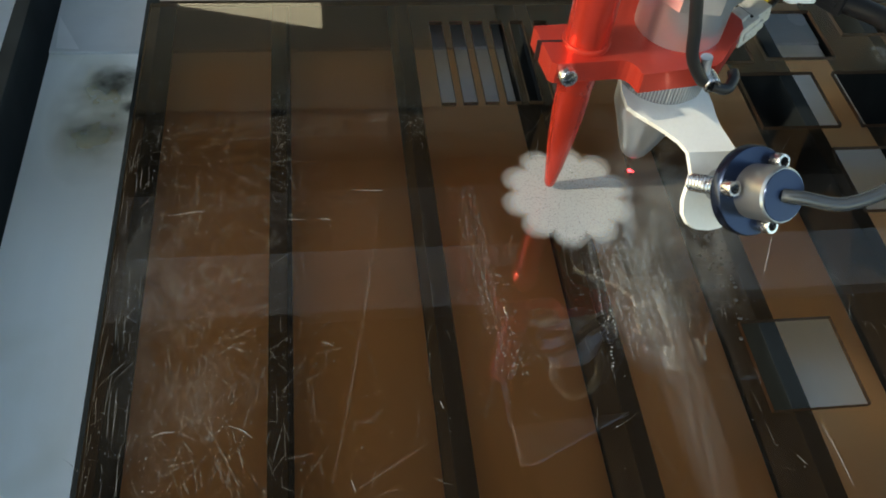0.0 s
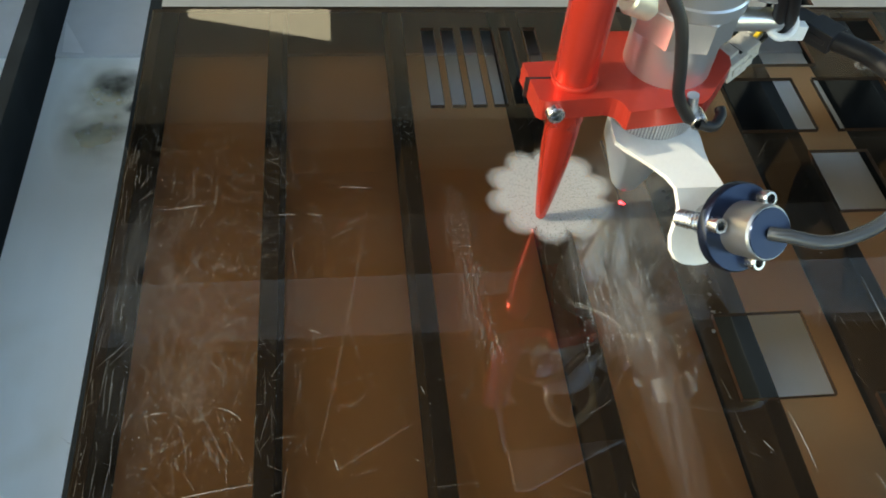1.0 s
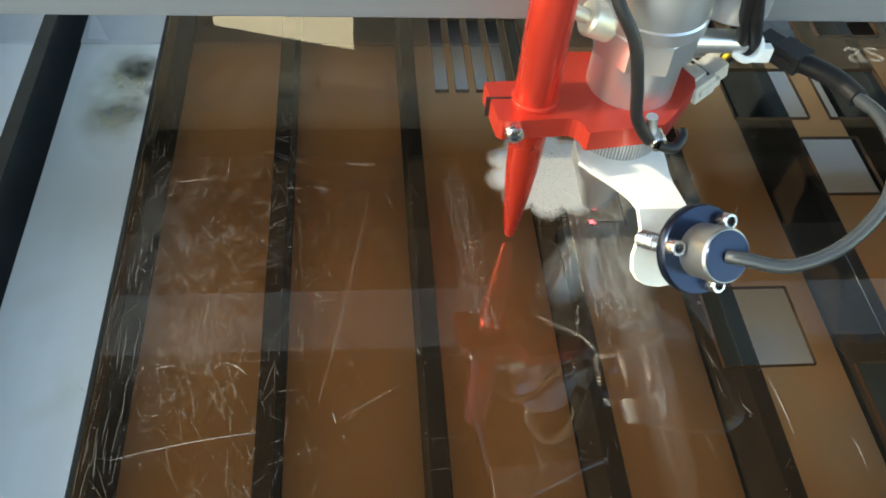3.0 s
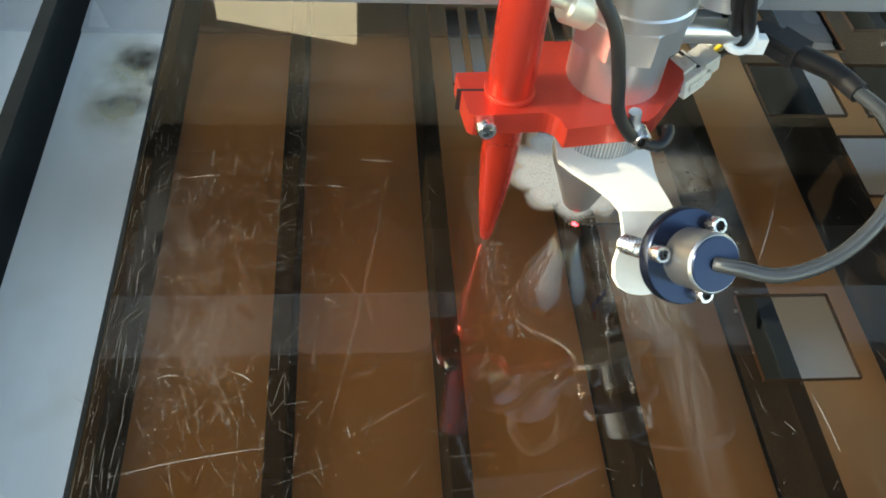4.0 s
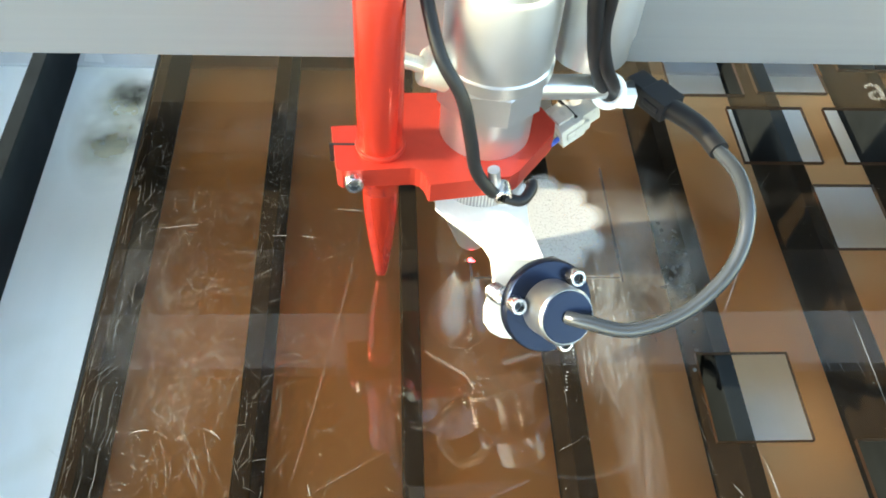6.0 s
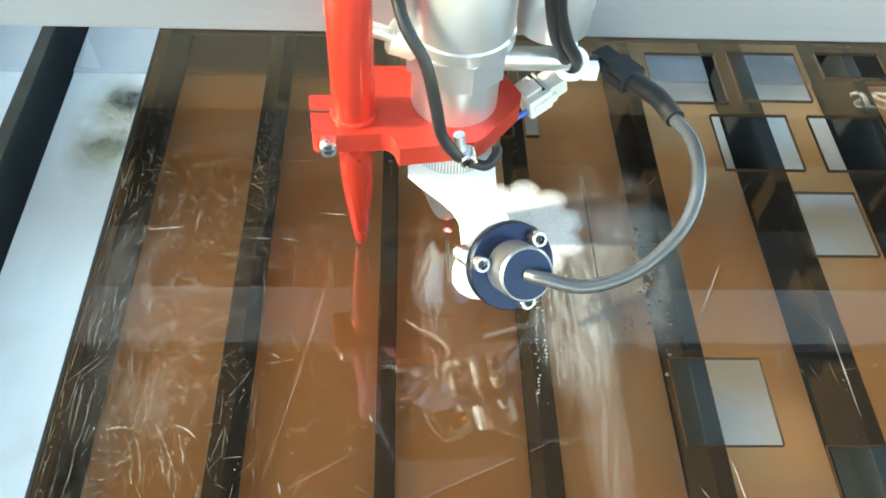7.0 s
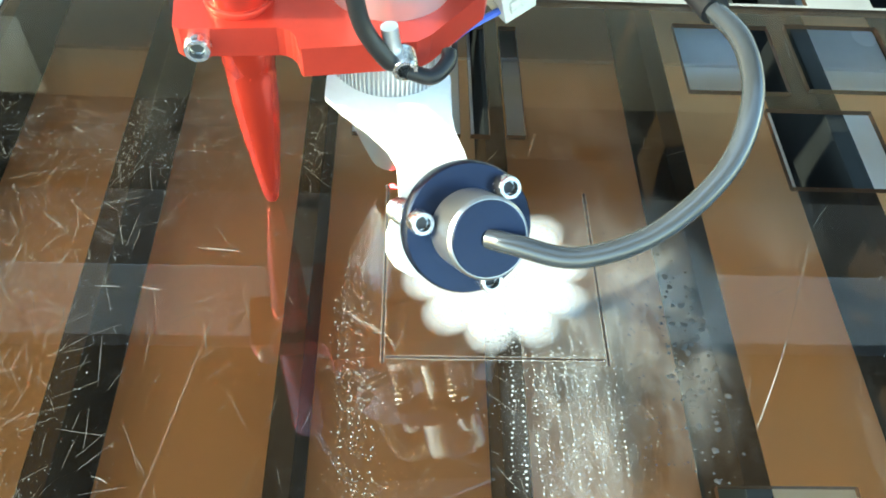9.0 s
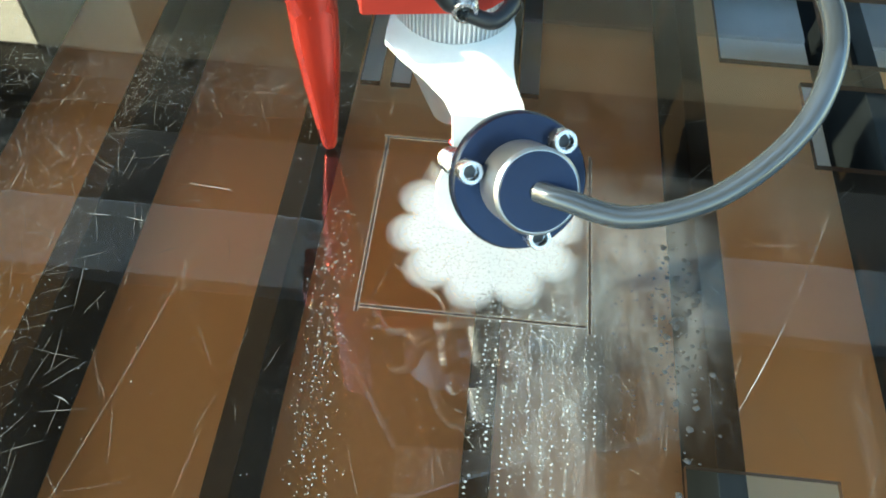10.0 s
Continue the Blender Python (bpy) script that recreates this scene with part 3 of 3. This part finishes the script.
box(-0.0040, 0.0040, -0.0028, 0.0028, 0.0108, 0.019, bm)
box(-0.0056, 0.0056, -0.0012, 0.0012, 0.002, 0.009, bm)
bmesh.ops.transform(bm, matrix=m, verts=bm.verts)
part("plug", bm, M_RUBBER, head, "black plastic plug", bevel=0.0004)

# black cables: one to the lug, two in the white tie
part("black_cable", tube([(-0.0245, 0.0000, 0.135), (-0.0190, -0.0150, 0.118), (-0.0120, -0.0205, 0.106), (-0.0085, -0.0235, 0.092), (-0.0060, -0.0250, 0.080), (-0.0005, -0.0260, 0.0715), (0.0012, -0.0245, 0.0705)], 0.0021, 8, 12), M_RUBBER, head, "black cable running to the lug", True)
part("black_cable", tube([(0.0040, -0.0260, 0.0685), (0.0095, -0.0262, 0.0672), (0.0130, -0.0225, 0.0682), (0.0135, -0.0195, 0.0690)], 0.0019, 6, 12), M_RUBBER, head, "", True)
part("black_cable", tube([(0.0235, -0.0100, 0.160), (0.0240, -0.0075, 0.135), (0.0275, -0.0040, 0.116), (0.0315, 0.0008, 0.101), (0.0365, 0.0060, 0.088), (0.0395, 0.0110, 0.0795), (0.0440, 0.0175, 0.0745)], 0.0025, 8, 12), M_RUBBER, head, "pair of black cables in a white tie", True)
part("black_cable", tube([(0.0290, -0.0080, 0.160), (0.0290, -0.0060, 0.135), (0.0300, -0.0035, 0.116), (0.0345, -0.0010, 0.101), (0.0405, 0.0050, 0.088), (0.0425, 0.0100, 0.0800), (0.0520, 0.0190, 0.0765)], 0.0022, 8, 12), M_RUBBER, head, "", True)
tie = [Vector((0.0400, 0.0078, 0.0838)) + Vector((0.0050 * math.cos(a), 0.0034 * math.sin(a), 0.0036 * math.sin(a))) for a in (2 * math.pi * k / 16 for k in range(17))]
part("cable_tie", tube(tie, 0.0014, 2, 8), M_NYLON, head, "white nylon cable tie", True)
part("tie_lock", box(0.0445, 0.0500, 0.0065, 0.0105, 0.0770, 0.0830), M_NYLON, head, bevel=0.0005)

# grey plug block with coloured wires behind the clamp
m = aim((0.0255, 0.0130, 0.0600), (0.75, 0.45, 0.25))
bm = box(-0.0060, 0.0060, -0.0045, 0.0045, 0, 0.010)
box(-0.0045, 0.0045, -0.0035, 0.0035, 0.0098, 0.018, bm)
box(-0.0066, -0.0052, -0.0020, 0.0020, 0.002, 0.012, bm)
box(-0.0030, 0.0030, 0.0044, 0.0056, 0.001, 0.008, bm)
bmesh.ops.transform(bm, matrix=m, verts=bm.verts)
part("wire_plug", bm, M_GREYPLASTIC, head, "grey plastic wire plug", bevel=0.0005)
bm = box(-0.0050, 0.0050, -0.0055, -0.0042, 0.001, 0.006)
box(-0.0040, 0.0063, -0.0047, 0.0047, 0.0075, 0.0087, bm)
box(0.0055, 0.0068, -0.0030, -0.0005, 0.0010, 0.0070, bm)
box(0.0055, 0.0068, 0.0010, 0.0032, 0.0030, 0.0070, bm)
box(-0.0020, 0.0020, -0.0043, -0.0030, 0.0100, 0.0170, bm)
box(0.0030, 0.0050, -0.0020, 0.0020, 0.0100, 0.0165, bm)
bmesh.ops.transform(bm, matrix=m, verts=bm.verts)
part("latch", bm, M_RUBBER, head)
for mat, dx in ((M_YELLOW, 0.0), (M_NYLON, 0.0026), (M_RUBBER, -0.0026)):
    a = m @ Vector((dx, 0, 0.0170))
    part("wire", tube([a, a + Vector((0.004, 0.002, 0.004)), Vector((0.040 + dx, 0.014, 0.079)), Vector((0.036 + dx, 0.012, 0.100))], 0.0010, 6, 8), mat, head, "", True)
part("wire", tube([m @ Vector((-0.003, -0.002, 0.001)), Vector((0.0200, 0.0020, 0.0600)), Vector((0.0150, -0.0060, 0.0620))], 0.0010, 6, 8), M_BLUE, head, "", True)

# carriage that ties the barrel to the beam
part("carriage_plate", box(-0.034, 0.046, 0.0215, 0.0262, 0.112, 0.150), M_ALU, head, "aluminium carriage plate on the beam", bevel=0.0008)
part("carriage_arm", tube([(0.0130, 0.0040, 0.0885), (0.0260, 0.0065, 0.0865), (0.0385, 0.0090, 0.0845)], 0.0042, 6, 20), M_ALU, head, "silver round side arm", True)
part("mirror_mount", lathe([(0.0110, 0.0955), (0.0125, 0.0968), (0.0125, 0.1060), (0.0132, 0.1066), (0.0132, 0.140), (0.0120, 0.142)], Matrix.Translation((0.0318, 0.0132, 0))), M_ALU, head, "round aluminium mirror mount", True)

# red pointer spot riding with the head
part("laser_spot", lathe([(0.0008, 0.0002), (0.0007, 0.0006), (0, 0.0008)], None, 12), M_SPOT, head, "glowing red pointer spot")
part("laser_spot", lathe([(0.0005, 0.0002), (0, 0.0006)], Matrix.Translation((0.0012, -0.0005, 0)), 8), M_SPOT, head)

# ---- the cut line ----
LEFT, RIGHT, LOW, HIGH = -0.0002, 0.0603, -0.0002, 0.0602
CORNERS = [(-1.09, RIGHT, HIGH), (2.22, RIGHT, LOW), (5.51, LEFT, LOW), (8.93, LEFT, HIGH), (12.3, RIGHT, HIGH)]


def spot_at(t):
    for (ta, xa, ya), (tb, xb, yb) in zip(CORNERS, CORNERS[1:]):
        if t <= tb:
            u = (t - ta) / (tb - ta)
            return xa + (xb - xa) * u, ya + (yb - ya) * u


groove_me = {}
for turned in (0, 1):
    w, l = 0.00026, 0.0021
    bm = box(-l if turned else -w, l if turned else w, -w if turned else -l, w if turned else l, 0.00002, 0.0001)
    for side in (-0.0005, 0.0005):
        o = 0.00012
        box(-l if turned else side - o, l if turned else side + o, side - o if turned else -l, side + o if turned else l, 0.00002, 0.00009, bm)
    me = mesh_of("cut_line", bm, [M_BURNT, M_FAINT_EDGE])
    for k, p in enumerate(me.polygons):
        p.material_index = 0 if abs(p.center[1 if turned else 0]) < 0.00035 else 1
    groove_me[turned] = me
CUTS = []
for k in range(67):
    t_end = -1.0 + 0.165 * (k + 1)
    if t_end > 10.2:
        break
    t_mid = t_end - 0.0825
    x, y = spot_at(t_mid)
    turned = 2.22 < t_mid < 5.51 or t_mid > 8.93
    piece = new("cut_line", groove_me[int(turned)])
    piece.parent = sheet
    CUTS.append((piece, t_mid))

# ---- marks on the sheet ----
rnd = random.Random(7)


def in_opening(x, y):
    return any(h[0] - 0.0003 < x < h[1] + 0.0003 and h[2] - 0.0003 < y < h[3] + 0.0003 for h in HOLES)


def strokes(name, lines, width, mat, label):
    """Thin raised scratches as one part: (x0, y0, x1, y1, bend) in metres."""
    verts, faces = [], []
    for x0, y0, x1, y1, bend in lines:
        if any(in_opening(x0 + (x1 - x0) * k / 8, y0 + (y1 - y0) * k / 8) for k in range(9)):
            continue
        d = Vector((x1 - x0, y1 - y0, 0))
        s = Vector((-d.y, d.x, 0)).normalized()
        n = 6
        base = len(verts)
        for i in range(n + 1):
            u = i / n
            p = Vector((x0, y0, 0.00016 + rnd.random() * 0.00003)) + d * u + s * (bend * 4 * u * (1 - u) * d.length)
            w = width * (0.25 + math.sin(math.pi * min(max(u, 0.06), 0.94)) * rnd.uniform(0.6, 1.1))
            verts += [p - s * w / 2, p + s * w / 2]
        faces += [(base + 2 * i, base + 2 * i + 2, base + 2 * i + 3, base + 2 * i + 1) for i in range(n)]
    me = bpy.data.meshes.new(name)
    me.from_pydata(verts, [], faces)
    me.materials.append(mat)
    ob = new(name, me)
    ob.parent = sheet
    return tagged(ob, label, kind="stuff")


def dots(name, spots, mat, label):
    """Low rounded specks as one part: (x, y, radius)."""
    verts, faces = [], []
    for x, y, r in spots:
        if in_opening(x, y):
            continue
        b = len(verts)
        r *= 0.75
        st = rnd.uniform(0.8, 1.15)
        verts.append((x, y, 0.00007 + r * 0.18))
        for k in range(6):
            a = math.pi * k / 3 + rnd.random()
            verts.append((x + r * math.cos(a), y + r * st * math.sin(a), 0.00006))
        faces += [(b, b + 1 + k, b + 1 + (k + 1) % 6) for k in range(6)]
    me = bpy.data.meshes.new(name)
    me.from_pydata(verts, [], faces)
    me.materials.append(mat)
    ob = new(name, me)
    ob.parent = sheet
    return tagged(ob, label, kind="stuff")


lines = []
for _ in range(50):      # straight hairlines on the worn part
    x, y = rnd.gauss(-0.098, 0.018), rnd.uniform(-0.12, 0.05)
    a, l = rnd.gauss(1.2, 0.9), rnd.uniform(0.004, 0.016)
    lines.append((x, y, x + l * math.cos(a), y + l * math.sin(a), rnd.uniform(-0.004, 0.004)))
for _ in range(120):      # the well-scratched patch
    x, y = rnd.gauss(-0.105, 0.010), rnd.uniform(-0.085, 0.0)
    a, l = rnd.gauss(1.4, 0.75), rnd.uniform(0.002, 0.009)
    lines.append((x, y, x + l * math.cos(a), y + l * math.sin(a), rnd.uniform(-0.006, 0.006)))
for _ in range(60):      # along the left edge
    x, y = rnd.uniform(-0.1405, -0.128), rnd.uniform(-0.14, 0.06)
    l = rnd.uniform(0.003, 0.018)
    lines.append((x, y, x + rnd.uniform(-0.001, 0.001), y + l, 0.01))
for _ in range(90):      # everywhere
    x, y = rnd.uniform(X0, 0.2), rnd.uniform(-0.13, 0.14)
    a, l = rnd.uniform(0, 3.14), rnd.uniform(0.001, 0.008)
    lines.append((x, y, x + l * math.cos(a), y + l * math.sin(a), rnd.uniform(-0.03, 0.03)))
strokes("scratch_wear", lines, 0.00007, M_SCRATCH, "fine pale scratches")
hair = []
for _ in range(400):      # dense hairlines over the worn half
    x, y = rnd.gauss(-0.100, 0.022), rnd.uniform(-0.13, 0.07)
    a, l = rnd.choice((rnd.gauss(1.25, 0.35), rnd.gauss(2.0, 0.3), rnd.uniform(0, 3.14))), rnd.uniform(0.002, 0.014)
    hair.append((max(x, X0 + 0.001), y, max(x + l * math.cos(a), X0 + 0.001), y + l * math.sin(a), rnd.uniform(-0.03, 0.03)))
for _ in range(260):      # dusty belt
    x, y = rnd.uniform(-0.135, 0.02), rnd.gauss(0.076, 0.012)
    a, l = rnd.uniform(0, 3.14), rnd.uniform(0.001, 0.006)
    hair.append((x, y, x + l * math.cos(a), y + l * math.sin(a), 0.0))
for _ in range(260):      # the clear half
    x, y = rnd.uniform(-0.06, 0.2), rnd.uniform(-0.13, 0.13)
    a, l = rnd.gauss(1.3, 0.7), rnd.uniform(0.002, 0.016)
    hair.append((x, y, x + l * math.cos(a), y + l * math.sin(a), rnd.uniform(-0.03, 0.03)))
strokes("hairline_wear", hair, 0.00007, M_HAIR, "faint hairline scratches")
strokes("long_scratch_wear", [
    (-0.054, 0.035, -0.042, 0.034, 0.0), (-0.068, -0.034, -0.064, -0.0357, 0.08), (-0.131, -0.0985, -0.085, -0.0905, 0.02),
    (-0.080, 0.021, -0.073, 0.021, 0.0), (-0.068, 0.021, -0.062, 0.020, 0.0), (0.084, -0.087, 0.0865, -0.0907, 0.0), (0.119, -0.101, 0.120, -0.112, 0.06), (0.097, -0.077, 0.099, -0.099, 0.02),
    (-0.098, -0.063, -0.090, -0.068, 0.1), (-0.121, -0.065, -0.114, -0.064, 0.1), (-0.060, -0.084, -0.059, -0.088, 0.0), (-0.030, -0.059, -0.029, -0.062, 0.0), (-0.123, 0.025, -0.109, 0.027, 0.0),
    (0.111, 0.007, 0.096, -0.020, 0.01), (0.149, -0.020, 0.149, -0.060, 0.0),
], 0.00017, M_BRIGHT, "longer pale scratches")
strokes("faint_scratch_wear", [
    (-0.044, 0.026, -0.066, -0.085, 0.01), (0.131, 0.052, 0.111, 0.007, 0.01), (0.02, 0.13, 0.05, 0.07, 0.0), (-0.082, -0.103, -0.065, -0.097, 0.02), (-0.060, -0.088, -0.034, -0.073, 0.0), (-0.031, -0.039, -0.033, -0.054, 0.0),
    (-0.093, -0.074, -0.088, -0.084, 0.0), (-0.106, -0.060, -0.094, -0.083, 0.02), (-0.092, -0.020, -0.077, -0.015, 0.0), (0.100, 0.030, 0.124, 0.033, 0.02), (0.129, -0.027, 0.120, -0.047, 0.0), (-0.112, -0.064, -0.106, -0.085, 0.05),
    (-0.089, 0.047, -0.073, 0.056, 0.02), (-0.092, 0.0495, -0.072, 0.0355, -0.06),
], 0.00034, M_FAINT, "faint long scratches")
spots = []
for col in (0.0345, 0.0372, 0.0400, 0.0428, 0.0455, 0.0482, 0.0510, 0.0538, 0.0565, 0.0592, 0.0618):      # chains of spray below the engraving
    y, drift, tail = rnd.uniform(-0.003, 0.008), rnd.uniform(-0.06, 0.02), rnd.uniform(-0.052, -0.030)
    while y > tail:
        if rnd.random() < 0.86:
            spots.append((col + drift * -y + rnd.gauss(0, 0.00022), y, rnd.uniform(0.00026, 0.00054)))
        y -= rnd.uniform(0.0012, 0.0018)
for _ in range(500):
    spots.append((rnd.gauss(0.049, 0.010), 0.004 - abs(rnd.gauss(0, 0.024)), rnd.uniform(0.00012, 0.00030)))
for col in (-0.0120, -0.0095, -0.0068, -0.0045):      # chains left of the engraving
    y = rnd.uniform(0.015, 0.03)
    while y > -0.05:
        if rnd.random() < 0.4:
            spots.append((col - 0.09 * y + rnd.gauss(0, 0.0004), y, rnd.uniform(0.0002, 0.0004)))
        y -= rnd.uniform(0.0009, 0.0018)
for _ in range(320):
    yy = rnd.uniform(-0.052, 0.034)
    spots.append((rnd.gauss(-0.0070 - 0.09 * yy, 0.0030), yy, rnd.uniform(0.0001, 0.0003)))
for _ in range(500):
    spots.append((rnd.uniform(X0, 0.2), rnd.uniform(-0.13, 0.15), rnd.uniform(0.0001, 0.00026)))
for _ in range(240):
    spots.append((rnd.gauss(-0.082, 0.005), rnd.uniform(-0.06, 0.10), rnd.uniform(0.0001, 0.00024)))
for _ in range(650):      # dusty belt across the far part
    spots.append((rnd.uniform(-0.135, 0.02), rnd.gauss(0.078, 0.011), rnd.uniform(0.0001, 0.0003)))
for _ in range(260):
    spots.append((rnd.uniform(-0.140, -0.118), rnd.uniform(-0.12, 0.10), rnd.uniform(0.0001, 0.0003)))
dots("dust_spray", spots, M_SPECK, "white dust specks and spray")
blobs = [(0.109 + rnd.random() * 0.012, 0.044 + rnd.random() * 0.012, rnd.uniform(0.0002, 0.0007)) for _ in range(12)]
blobs += [(rnd.uniform(0.10, 0.15), rnd.uniform(-0.05, 0.06), rnd.uniform(0.00015, 0.0004)) for _ in range(22)]
dots("dust_clump", blobs, M_FAINT_EDGE, "pale clumps of dust")
drops = []
for _ in range(150):
    drops.append((rnd.gauss(0.084, 0.0040), rnd.gauss(0.000, 0.016), rnd.choice((0.0003, 0.0004, 0.0005, 0.0007, 0.0009, 0.0013))))
for _ in range(170):
    drops.append((rnd.uniform(0.064, 0.082), rnd.uniform(-0.030, 0.045), rnd.choice((0.0002, 0.0003, 0.0004))))
dots("soot_spray", drops, M_DROP, "sooty droplets on the sheet")


def patch(name, x0, x1, y0, y1, mat, label, parent=sheet, z=0.00003):
    bm = bmesh.new()
    bm.faces.new([bm.verts.new(p) for p in ((x0, y0, z), (x1, y0, z), (x1, y1, z), (x0, y1, z))])
    return part(name, bm, mat, parent, label)


patch("smoke_residue", 0.058, 0.100, -0.034, 0.062, M_HAZE, "grey smoke residue on the sheet")
patch("smoke_residue", 0.030, 0.068, -0.060, 0.022, M_FILM, "white dusty film under the engraving", z=0.000027)
patch("smoke_residue", 0.040, 0.078, -0.012, 0.056, M_FILM, "", z=0.000029)
patch("smoke_residue", -0.130, 0.010, 0.055, 0.110, M_DUST, "", z=0.0000345)
patch("smoke_residue", -0.124, -0.110, -0.015, 0.002, M_DUST, "", z=0.0000365)
patch("smoke_residue", -0.139, -0.124, -0.035, 0.030, M_DUST, "", z=0.0000375)
patch("smoke_residue", 0.104, 0.134, 0.020, 0.085, M_DUST, "", z=0.0000355)
patch("smoke_residue", 0.045, 0.064, -0.130, 0.020, M_STREAK, "pale streak of dust", z=0.000025)
patch("smoke_residue", 0.042, 0.084, 0.040, 0.120, M_DUST, "", z=0.000028)
patch("smoke_residue", 0.062, 0.081, -0.075, 0.020, M_SMEAR, "", z=0.00004)
patch("smoke_residue", -0.141, -0.105, -0.120, 0.060, M_DUST, "", z=0.000035)
patch("smoke_residue", 0.119, 0.132, -0.050, 0.012, M_SMEAR, "", z=0.000031)
patch("smoke_residue", -0.016, 0.002, -0.055, 0.040, M_SMEAR, "", z=0.000033)
patch("smoke_residue", -0.125, -0.085, -0.075, -0.020, M_DUST, "", z=0.000037)

# letters engraved on the sheet, flat marks on the tray and behind it
fc = bpy.data.curves.new("engraved_letters", "FONT")
fc.body, fc.size, fc.extrude = "as", 0.026, 0.00005
letters = new("engraved_letters", fc)
letters.location = (0.2005, 0.1055, 0.0002)
letters.data.materials.append(M_FAINT_EDGE)
letters.parent = sheet
tray = bpy.data.objects["tray"]
rear = bpy.data.objects["rear_strip"]
# two flat white shapes, one tapering and one round
part("white_patch", flat([(-0.192, 0.1625), (-0.181, 0.1615), (-0.187, 0.174), (-0.194, 0.188)], FLOOR_Z + 0.0018), M_TAB, rear, "white tapering patch behind the tray")
part("white_patch", flat([(0.2025 + 0.0052 * math.cos(a * 0.4), 0.181 + 0.0065 * math.sin(a * 0.4)) for a in range(15)], FLOOR_Z + 0.0018), M_TAB, rear, "white round patch behind the tray")
# soft dark layers paint the head's blurred reflection into the tray
patch("painted_reflection", -0.176, -0.148, 0.128, 0.152, M_DARK_REFLECT, "dark painted reflection on the tray", tray, FLOOR_Z + 0.0002)
patch("painted_reflection", -0.184, -0.146, 0.090, 0.118, M_FAINT_REFLECT, "faint painted reflection on the tray", tray, FLOOR_Z + 0.00015)
patch("painted_reflection", -0.158, -0.143, 0.116, 0.127, M_DARK_REFLECT, "", tray, FLOOR_Z + 0.00018)
# soft yellow layer under the dark ones
patch("yellow_patch", -0.190, -0.146, 0.070, 0.165, M_YELLOW_PATCH, "yellow area on the tray", tray, FLOOR_Z + 0.0001)


# ---- movement ----
def motions():
    times = sorted({round(0.25 * k, 2) for k in range(41)} | {2.22, 5.51, 8.93})
    walk(head, [(t, pose(*spot_at(t), 0)) for t in times])
    walk(gantry, [(t, pose(0, spot_at(t)[1], 0)) for t in times])
    for i, (piece, t_mid) in enumerate(CUTS):
        x, y = spot_at(t_mid)
        lift = 0.000001 * i
        rows = [(0.0, pose(*spot_at(0.0 if t_mid > 0 else t_mid), lift))]
        rows += [(t, pose(*spot_at(t), lift)) for t in times if 0 < t < min(t_mid, 10.0) - 0.02]
        if 0 < t_mid < 9.99:
            rows.append((t_mid, pose(x, y, lift)))
        rows.append((10.0, pose(*spot_at(min(t_mid, 10.0)), lift)))
        walk(piece, rows)


motions()
